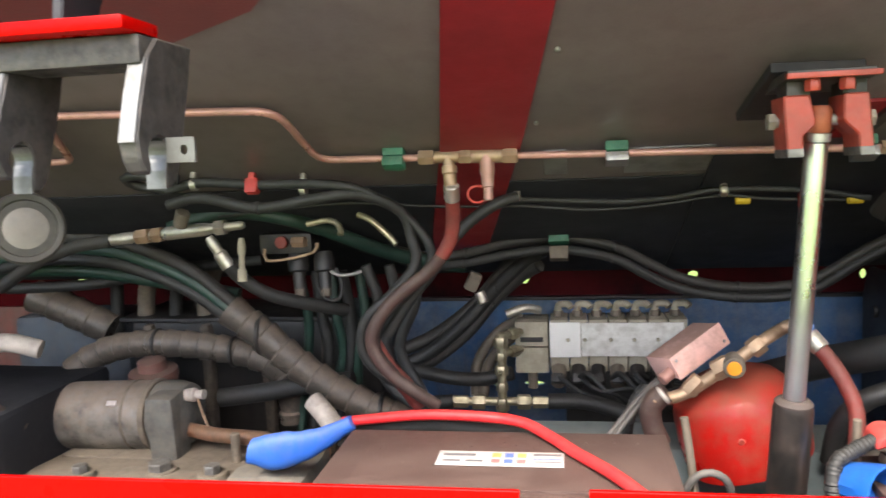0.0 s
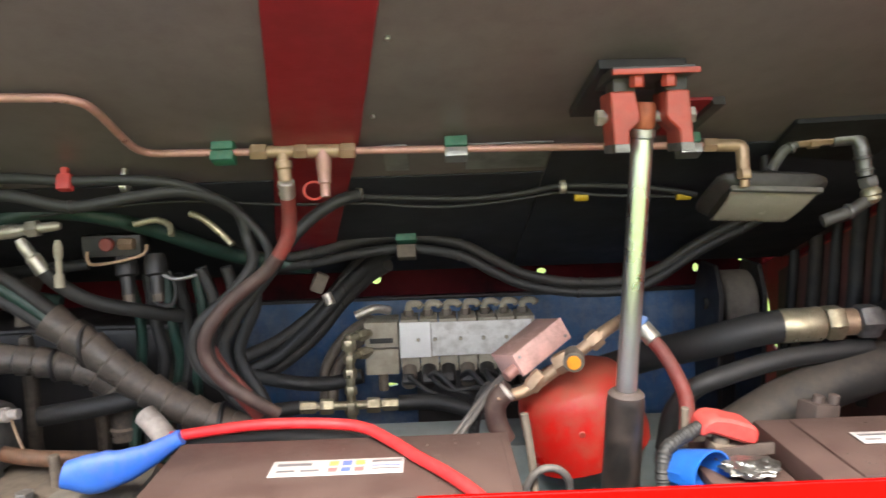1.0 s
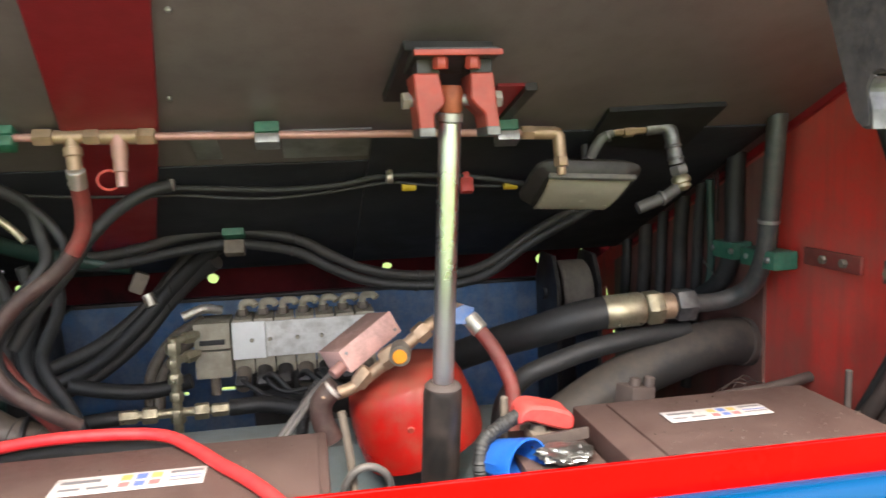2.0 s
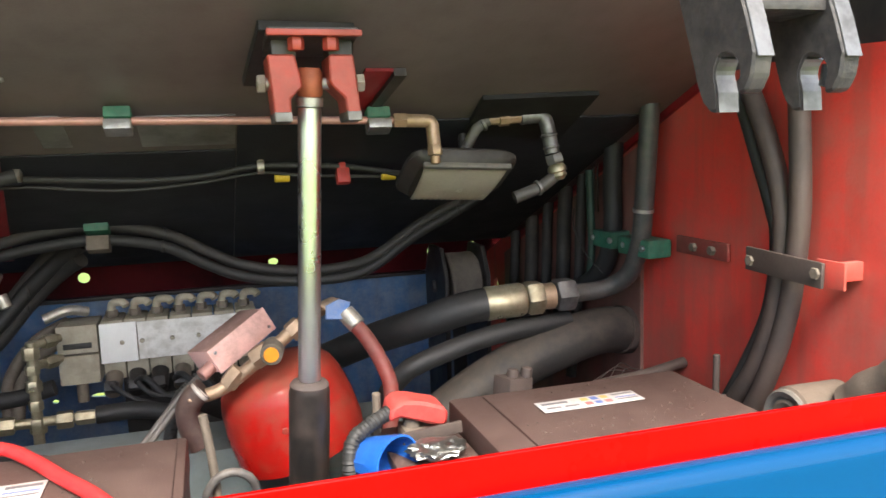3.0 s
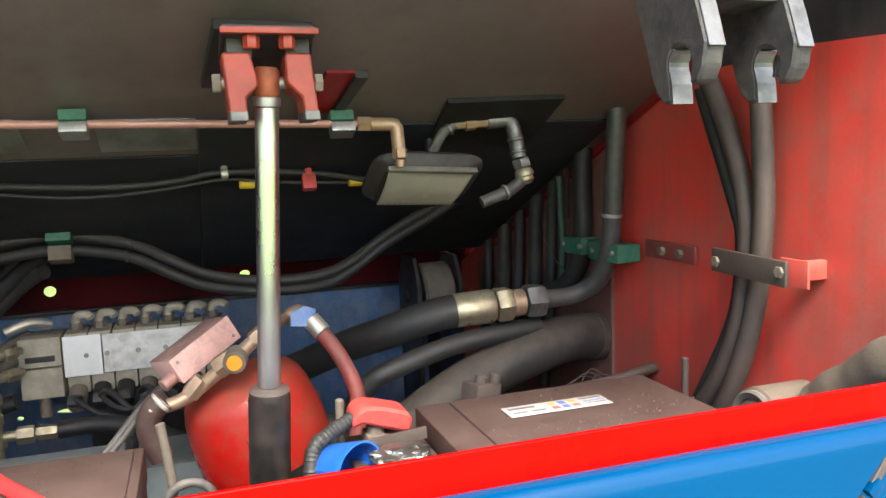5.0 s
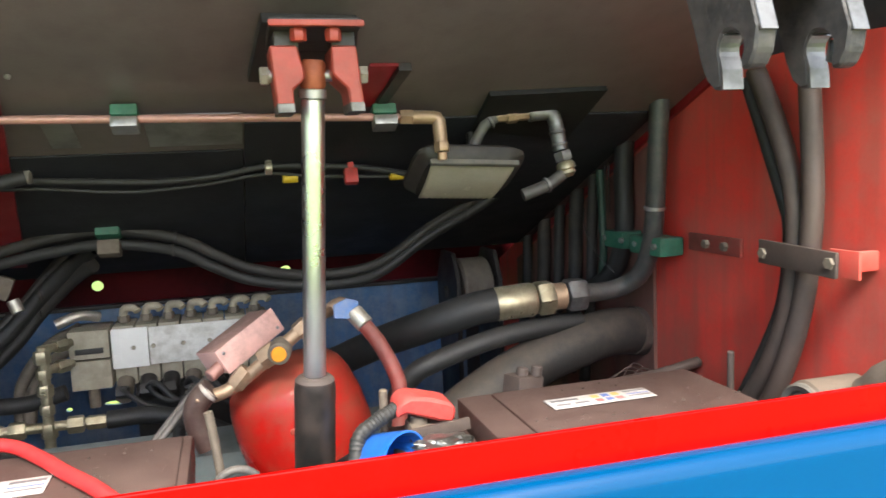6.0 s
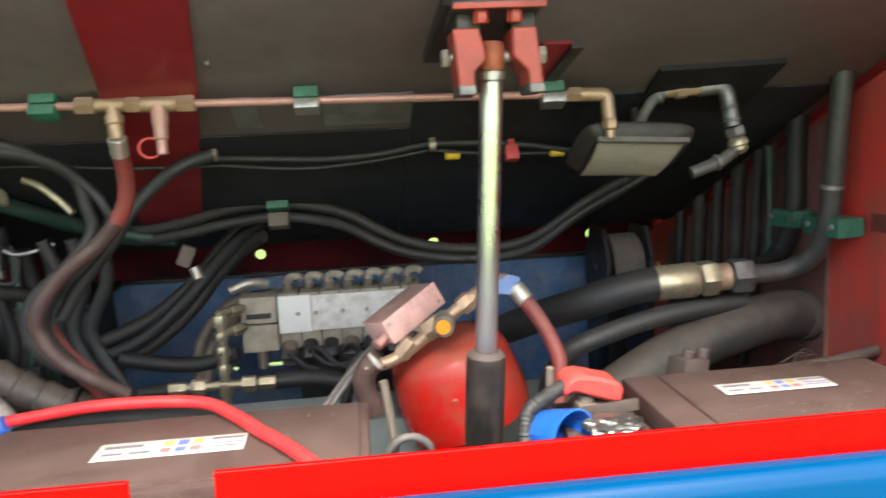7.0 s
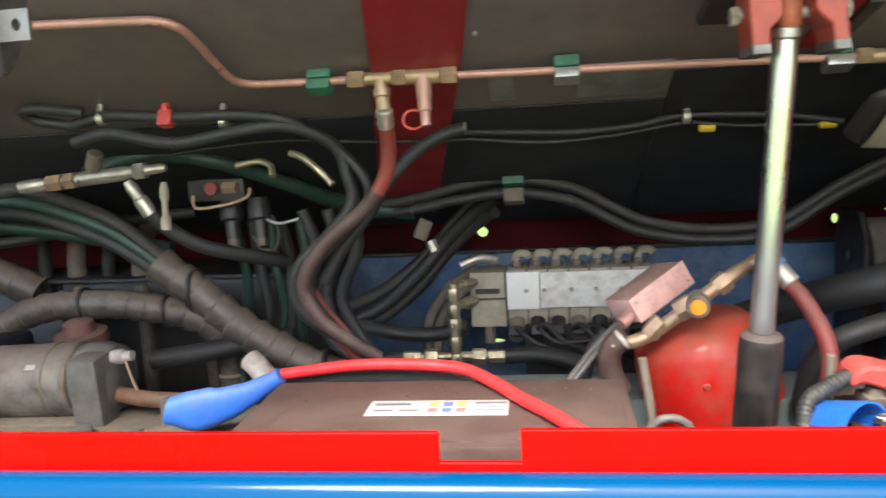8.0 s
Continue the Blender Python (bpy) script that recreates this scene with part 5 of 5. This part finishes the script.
part("sheath", tube(bmesh.new(), [(-0.232, 1.345, 1.405), (-0.26, 1.35, 1.375), (-0.32, 1.35, 1.33), (-0.36, 1.35, 1.28), (-0.368, 1.355, 1.24), (-0.345, 1.36, 1.195), (-0.30, 1.37, 1.155), (-0.26, 1.39, 1.12)], 0.0122, 14), BROWNHOSE, strand)
stand(0.0, 0.0, 0.006)
for off, r in ((0.0, 0.0092), (0.028, 0.0105)):
    slung = hose("loop_hose", [(-0.735, 1.34, 1.537 - off), (-0.665, 1.335, 1.549 - off), (-0.558, 1.335, 1.541 - 1.5 * off), (-0.445, 1.34, 1.538 - 0.9 * off), (-0.372, 1.36, 1.524 - 0.3 * off), (-0.306, 1.40, 1.478 + 0.1 * off), (-0.262 - off, 1.41, 1.425), (-0.252 - off, 1.39, 1.385),
                       (-0.29 - off, 1.375, 1.335), (-0.345 - off, 1.37, 1.285), (-0.36 - off, 1.375, 1.23), (-0.33 - off, 1.38, 1.18), (-0.28, 1.4, 1.13)], r, RUBBER, "black hose looping down from the lid")
    tie(slung, Vector((-0.558, 1.335, 1.541 - 1.5 * off)), r + 0.0006)
hose("loop_hose", [(-0.092, 1.45, 1.497), (-0.13, 1.44, 1.487), (-0.18, 1.43, 1.457), (-0.225, 1.41, 1.41), (-0.25, 1.40, 1.37), (-0.30, 1.39, 1.31), (-0.34, 1.39, 1.25)], 0.0115, RUBBER, "black hose looping down from the lid")
hose("loop_hose", [(-0.735, 1.34, 1.537), (-0.79, 1.33, 1.548), (-0.80, 1.31, 1.562), (-0.77, 1.305, 1.566), (-0.70, 1.32, 1.556)], 0.009, RUBBER, "black hose end looped back")
hose("red_sleeve", [(-0.375, 1.40, 1.235), (-0.345, 1.39, 1.19), (-0.31, 1.39, 1.15), (-0.285, 1.4, 1.11)], 0.0165, REDHOSE, "faded red hose sleeve")
for k in range(3):
    hose("loop_hose", [(-0.42 + 0.05 * k, 1.55, 1.36), (-0.40 + 0.04 * k, 1.56, 1.28), (-0.42 + 0.03 * k, 1.57, 1.18), (-0.38 + 0.03 * k, 1.57, 1.09), (-0.3, 1.58, 1.03)], 0.012, RUBBER, "black hose running down the bay")
hook = thing("hanging_plug", (-0.2, 1.8, 1.3), "dusty cable plug hanging on its wires", "connector")
part("body", one_box((-0.225, 1.78, 1.285), (0.03, 0.03, 0.045), (0, 25, 10), 0.006), DIRTY, hook)
part("collar", rod(bmesh.new(), (-0.21, 1.775, 1.26), (-0.2, 1.77, 1.235), 0.012), ZINC, hook)

stand()

# ---- hose ends and small valve at the west end ----
ends = thing("hose_end", (-0.8, 1.5, 1.44), "long zinc hose end with brass nuts", "hose fitting", "hose fittings")
part("stem", spin(bmesh.new(), (-0.97, 1.5, 1.437), (-0.66, 1.5, 1.462), [(0, 0.012), (0.1, 0.013), (0.18, 0.013), (0.2, 0.010), (0.42, 0.010), (0.44, 0.014), (0.72, 0.014), (0.76, 0.011), (0.98, 0.009), (1, 0.006)], 16), ZINC, ends)
for a, b in ((0.22, 0.32), (0.34, 0.41), (0.8, 0.87)):
    p, q = Vector((-0.97, 1.5, 1.437)), Vector((-0.66, 1.5, 1.462))
    part("nut", nut(bmesh.new(), p.lerp(q, a), p.lerp(q, b), 0.017), BRASS if a < 0.5 else ZINC, ends)
hose("black_hose", [(-0.96, 1.5, 1.437), (-1.05, 1.5, 1.425), (-1.16, 1.52, 1.39), (-1.28, 1.55, 1.33)], 0.0145, DUSTY, "black hose into the long hose end")
drop = thing("hose_end", (-0.72, 1.5, 1.42), "short zinc hose end pointing down", "hose fitting", "hose fittings")
part("stem", spin(bmesh.new(), (-0.735, 1.49, 1.44), (-0.70, 1.50, 1.375), [(0, 0.008), (0.2, 0.012), (0.5, 0.011), (0.55, 0.0145), (1, 0.0145)], 14), ZINC, drop)
part("sheath", tube(bmesh.new(), [(-0.702, 1.50, 1.38), (-0.68, 1.52, 1.345), (-0.63, 1.55, 1.305), (-0.56, 1.6, 1.275), (-0.50, 1.66, 1.25)], 0.0145, 14), RUBBER, drop, "black hose")
post = thing("hose_end", (-0.67, 1.5, 1.36), "upright brass hose end with nuts", "hose fitting", "hose fittings")
part("stem", spin(bmesh.new(), (-0.668, 1.5, 1.435), (-0.672, 1.5, 1.345), [(0, 0.005), (0.15, 0.0085), (0.35, 0.0085), (0.4, 0.006), (0.7, 0.006), (0.75, 0.0095), (1, 0.0095)], 12), VALVE, post)
minor = thing("small_valve", (-0.58, 1.68, 1.38), "small black valve block with solenoid plugs", "valve")
part("block", span(-0.68, -0.56, 1.62, 1.68, 1.385, 1.43, 0.004), BLACK, minor)
part("red_knob", rod(bmesh.new(), (-0.625, 1.62, 1.412), (-0.625, 1.605, 1.412), 0.014), REDHOSE, minor)
part("brass_nut", nut(bmesh.new(), (-0.60, 1.615, 1.412), (-0.57, 1.61, 1.412), 0.013), BRASS, minor)
part("handle", tube(bmesh.new(), [(-0.66, 1.60, 1.40), (-0.655, 1.595, 1.375), (-0.60, 1.595, 1.378), (-0.545, 1.595, 1.392), (-0.54, 1.6, 1.41)], 0.0035, 8), BRASS, minor, "thin brass wire handle")
for x in (-0.60, -0.54):
    part("solenoid", spin(bmesh.new(), (x, 1.64, 1.385), (x + 0.008, 1.62, 1.305), [(0, 0.02), (0.2, 0.023), (0.5, 0.023), (0.55, 0.015), (1, 0.013)], 14), BLACK, minor)
    part("plug_nut", nut(bmesh.new(), (x + 0.008, 1.62, 1.31), (x + 0.01, 1.615, 1.29), 0.012), DIRTY, minor)
for pts in ([(-0.535, 1.53, 1.457), (-0.49, 1.53, 1.464), (-0.463, 1.52, 1.453), (-0.458, 1.51, 1.435)], [(-0.413, 1.49, 1.476), (-0.387, 1.48, 1.467), (-0.352, 1.48, 1.435), (-0.335, 1.475, 1.417)]):
    hose("bent_pipe", pts, 0.0066, YZINC, "short bent zinc-plated pipe", "pipes")
hose("thin_wire", [(-0.53, 1.63, 1.35), (-0.50, 1.62, 1.335), (-0.46, 1.62, 1.34), (-0.43, 1.63, 1.35)], 0.004, STEEL, "thin grey wire at the valve", "cables")
hose("thin_wire", [(-0.55, 1.62, 1.31), (-0.53, 1.61, 1.285), (-0.50, 1.61, 1.285), (-0.495, 1.62, 1.32), (-0.51, 1.63, 1.35)], 0.004, RUBBER, "thin black wire loop at the valve", "cables")
stubs = thing("hose_stub", (-0.775, 1.45, 1.48), "dusty steel stub fitting on a hose", "hose fitting", "hose fittings")
part("stub", rod(bmesh.new(), (-0.775, 1.45, 1.468), (-0.76, 1.44, 1.496), 0.0145), DIRTY, stubs)
for k in range(5):
    x = -0.63 + 0.035 * k
    hose("hanging_hose", [(x, 1.72 + 0.02 * (k % 3), 1.33), (x + 0.01, 1.74, 1.22), (x + 0.02 * math.sin(k), 1.75, 1.12), (x - 0.02, 1.75, 1.0), (x - 0.03, 1.74, 0.9)], 0.0115 + 0.002 * (k % 2), RUBBER if k % 2 else GREENISH, "black hose hanging down in the bay")
for k in range(3):
    d = 0.026 * (k - 1)
    hose("thick_hose", [(-1.42, 1.68, 1.37 + 0.8 * d), (-1.25, 1.66, 1.405 + d), (-1.08, 1.65, 1.40 + d), (-0.97, 1.65, 1.37 + d), (-0.86, 1.65, 1.32 + d), (-0.75, 1.65, 1.235 + 0.8 * d), (-0.66, 1.65, 1.16 + 0.6 * d)], 0.0155, (RUBBER, GREENISH, DUSTY)[k], "thick black hose into the wrapped bundle")
hose("thick_hose", [(-1.45, 1.75, 1.34), (-1.2, 1.74, 1.34), (-0.95, 1.75, 1.30), (-0.8, 1.76, 1.27)], 0.017, GREENISH, "thick dark hose crossing the bay")
hose("thick_hose", [(-1.45, 1.78, 1.29), (-1.2, 1.78, 1.30), (-1.0, 1.79, 1.33), (-0.75, 1.8, 1.35)], 0.014, RUBBER, "thick dark hose crossing the bay")
wrapped = hose("wrapped_hose", [(-0.775, 1.65, 1.255), (-0.70, 1.65, 1.195), (-0.60, 1.65, 1.11), (-0.50, 1.645, 1.05), (-0.40, 1.635, 1.01), (-0.31, 1.62, 0.985)], 0.033, WRAP, "hose bundle wrapped in black spiral guard", "wrapped hoses", ridge=0.007, pitch=0.05, step=0.005, seg=20)
tie(wrapped, Vector((-0.70, 1.65, 1.195)), 0.046)
tie(wrapped, Vector((-0.42, 1.637, 1.018)), 0.046)
duct = hose("wrapped_hose", [(-1.27, 1.72, 1.05), (-1.23, 1.74, 1.10), (-1.14, 1.75, 1.14), (-1.02, 1.75, 1.152), (-0.88, 1.75, 1.142), (-0.75, 1.755, 1.11), (-0.69, 1.76, 1.05), (-0.68, 1.76, 0.95)], 0.03, WRAP, "dusty hose bundle wrapped in spiral guard", "wrapped hoses", ridge=0.006, pitch=0.045, step=0.005, seg=20)
tie(duct, Vector((-1.02, 1.75, 1.152)), 0.037)
tie(duct, Vector((-0.82, 1.752, 1.13)), 0.037)
hose("wrapped_hose", [(-1.49, 1.93, 1.245), (-1.40, 1.94, 1.205), (-1.27, 1.95, 1.14)], 0.042, WRAP, "dusty grey wrapped duct", "wrapped hoses", ridge=0.005, pitch=0.06, step=0.006, seg=20)
hose("white_tube", [(-0.562, 1.575, 1.065), (-0.535, 1.56, 1.045), (-0.50, 1.54, 1.01)], 0.023, WHITE_TUBE, "grubby white plastic tube end", "pipes", seg=20)

# ---- motor and engine parts ----
motor = thing("starter_motor", (-1.05, 1.6, 0.93), "dusty grey cylindrical motor with a black end cap", "motor")
part("can", spin(bmesh.new(), (-1.215, 1.6, 1.015), (-0.945, 1.6, 1.022), [(0, 0.05), (0.02, 0.066), (0.07, 0.076), (0.3, 0.078), (0.9, 0.078), (1, 0.076)], 40), MOTOR, motor)
part("band", rod(bmesh.new(), (-0.955, 1.6, 1.022), (-0.94, 1.6, 1.022), 0.0815, 40, 0.003), DIRTY, motor)
part("end_cap", spin(bmesh.new(), (-0.94, 1.6, 1.022), (-0.855, 1.6, 1.025), [(0, 0.074), (0.3, 0.078), (0.6, 0.076), (0.9, 0.068), (1, 0.05)], 36), CAPGREY, motor, "dusty dark grey end cap")
part("terminal", spin(bmesh.new(), (-0.86, 1.575, 1.075), (-0.815, 1.572, 1.078), [(0, 0.014), (0.5, 0.016), (0.6, 0.01), (1, 0.011)], 14), WHITE_TUBE, motor, "pale terminal boot")
part("strap_block", one_box((-0.893, 1.545, 1.012), (0.066, 0.07, 0.155), (4, 0, 0), 0.012), CAPGREY, motor, "dark grey upright lug")
part("seam_band", rod(bmesh.new(), (-1.0, 1.6, 1.0206), (-0.992, 1.6, 1.0208), 0.0795, 40, 0.002), DIRTY, motor)
part("sticker", one_box((-1.022, 1.537, 1.0665), (0.022, 0.003, 0.012), (-50, 0, 0), 0.0005), PAPER, motor)
part("foot", span(-1.15, -0.9, 1.52, 1.7, 0.9, 0.95, 0.006), DIRTY, motor)
hose("brown_pipe", [(-0.86, 1.575, 0.995), (-0.78, 1.55, 0.992), (-0.66, 1.52, 0.995), (-0.5, 1.46, 0.99)], 0.0165, COPPER, "dusty reddish hose from the motor")
hose("black_hose", [(-0.83, 1.68, 1.035), (-0.72, 1.68, 1.05), (-0.60, 1.68, 1.07), (-0.5, 1.68, 1.08)], 0.022, RUBBER, "short black hose behind the motor")
hose("yellow_wire", [(-0.83, 1.57, 1.07), (-0.82, 1.565, 1.04), (-0.805, 1.56, 1.005)], 0.003, BRASS, "thin yellow wire to the motor", "cables")
tagged(part("stud", rod(bmesh.new(), (-0.71, 1.49, 0.93), (-0.71, 1.49, 1.02), 0.010), DIRTY), "upright dusty bolt beside the motor", "stud")
flange = thing("flange_cap", (-1.0, 1.7, 1.09), "dusty reddish round flange on the engine", "cap")
part("disc", spin(bmesh.new(), (-1.02, 1.72, 1.06), (-1.02, 1.71, 1.125), [(0, 0.055), (0.25, 0.06), (0.5, 0.058), (0.55, 0.035), (0.9, 0.033), (1, 0.02)], 24), CLAY, flange)

engine = thing("engine_block", (-0.95, 1.5, 0.8), "dirt-caked engine casting with bolts", "engine")


def casting(x0, x1, y0, y1, z0, z1, rough=0.006):
    bm = span(x0, x1, y0, y1, z0, z1, 0.018)
    bmesh.ops.subdivide_edges(bm, edges=bm.edges[:], cuts=3, use_grid_fill=True)
    for v in bm.verts:
        v.co += rough * Vector((noise.noise(v.co * 18), noise.noise(v.co * 18 + Vector((9, 0, 0))), noise.noise(v.co * 18 + Vector((0, 9, 0)))))
    return bm


part("head_cover", casting(-1.15, -0.98, 1.2, 1.62, 0.78, 0.905), DIRTY, engine)
part("casting", casting(-1.2, -0.72, 1.36, 1.72, 0.76, 0.945), DIRTY, engine)
part("casting", casting(-0.76, -0.60, 1.30, 1.55, 0.78, 0.955), DIRTY, engine)
part("bracket", casting(-0.93, -0.66, 1.28, 1.42, 0.90, 0.975, 0.01), DIRTY, engine)
for x, y, z in ((-0.835, 1.40, 0.967), (-0.70, 1.36, 0.98), (-1.03, 1.42, 0.947)):
    boss = part("boss", spin(bmesh.new(), (x, y, z - 0.02), (x, y, z + 0.008), [(0, 0.046), (0.55, 0.044), (0.6, 0.038), (1, 0.034)] if x == -0.835 else [(0, 0.034), (0.7, 0.032), (1, 0.028)], 20), DIRTY, engine)
    part("bolt", nut(bmesh.new(), (x, y, z + 0.005), (x, y, z + 0.024), 0.025 if x == -0.835 else 0.017), GRUBBY, engine)
arch = [(-1.12 + 0.05 * math.cos(a), 1.3, 0.905 + 0.05 * math.sin(a)) for a in [math.pi * k / 8 for k in range(9)]]
part("lifting_eye", tube(bmesh.new(), arch, 0.011, 10), DIRTY, engine)
part("side_box", casting(-0.60, -0.46, 1.2, 1.38, 0.86, 1.045, 0.008), CAPGREY, engine, "dusty dark plastic box")
cowl = thing("fan_cowl", (-1.4, 1.55, 0.76), "black cowl at the engine end", "cowl")
part("shell", casting(-1.75, -1.16, 1.35, 1.75, 0.76, 1.10, 0.012), BLUE_BLACK, cowl)
part("ridge", tube(bmesh.new(), [(-1.5, 1.36, 1.13), (-1.35, 1.36, 1.14), (-1.22, 1.38, 1.11), (-1.175, 1.44, 1.04)], 0.02, 12), DARKDIRT, cowl)
hose("pale_pipe", [(-1.55, 1.5, 1.19), (-1.36, 1.5, 1.2), (-1.24, 1.5, 1.215), (-1.17, 1.52, 1.195)], 0.021, WHITE_TUBE, "pale dusty pipe at the engine end", "pipes")
hose("dusty_hose", [(-1.5, 1.45, 1.12), (-1.4, 1.46, 1.15), (-1.33, 1.47, 1.17)], 0.022, DIRTY, "dirt-caked hose at the engine end")
for k in range(4):
    hose("pipe_upright", [(-1.28 + 0.09 * k, 1.98, 1.1), (-1.27 + 0.09 * k, 1.98, 1.22), (-1.25 + 0.1 * k, 1.96, 1.33)], 0.018 + 0.006 * (k % 2), DIRTY if k % 2 else RUBBER, "dusty upright pipe on the engine", "pipes")
casing = thing("grimy_casing", (-0.86, 2.06, 0.76), "dark grimy engine casing at the rear", "engine casing")
part("body", casting(-1.22, -0.50, 1.95, 2.18, 0.76, 1.17, 0.012), BLACK, casing)
for k in range(4):
    part("stiffener", casting(-1.17 + 0.17 * k, -1.14 + 0.17 * k, 1.925, 1.96, 0.8, 1.16, 0.004), DIRTY, casing)
part("top_flange", casting(-1.24, -0.48, 1.93, 2.19, 1.165, 1.178, 0.008), BLACK, casing)
tagged(part("rear_box", casting(-1.62, -1.26, 2.0, 2.2, 0.9, 1.17, 0.004), GREYBLUE), "dusty blue-grey box at the rear", "box")


# ---- dirt ----
rng = random.Random(5)


def crumbs(name, count, patches, label, mat, small=0.0012, large=0.0042):
    verts, faces = [], []
    for _ in range(count):
        x0, x1, y0, y1, z = patches[rng.randrange(len(patches))]
        c = Vector((rng.uniform(x0, x1), y0 + (y1 - y0) * rng.random() ** 0.7, z))
        r = small + (large - small) * rng.random() ** 3
        base = len(verts)
        turn = rng.random() * math.tau
        for k in range(5):
            a = turn + k * math.tau / 5
            q = r * rng.uniform(0.6, 1.2)
            verts.append((c.x + q * math.cos(a), c.y + q * math.sin(a), c.z - 0.0004))
        verts.append((c.x, c.y, c.z + r * rng.uniform(0.5, 0.9)))
        faces += [(base + k, base + (k + 1) % 5, base + 5) for k in range(5)]
    me = bpy.data.meshes.new(name)
    me.from_pydata(verts, [], faces)
    me.materials.append(mat)
    return tagged(new(name, me), label, "dirt", kind="stuff")


crumbs("dirt_crumbs", 260, [(0.57, 0.89, 0.96, 1.15, 1.1567), (0.57, 0.89, 0.96, 1.03, 1.1567), (-0.3, 0.13, 0.96, 1.155, 1.1517), (0.41, 0.50, 0.96, 1.15, 1.1232)],
       "loose brown dirt crumbs on the batteries", DARKDIRT, 0.0008, 0.003)
crumbs("dirt_litter", 500, [(-0.6, 0.95, 1.22, 1.5, 0.761), (0.62, 0.97, 1.18, 1.3, 0.761), (-1.2, -0.6, 1.2, 1.3, 0.761)], "loose dirt on the bay floor", FLOOR, 0.003, 0.012)
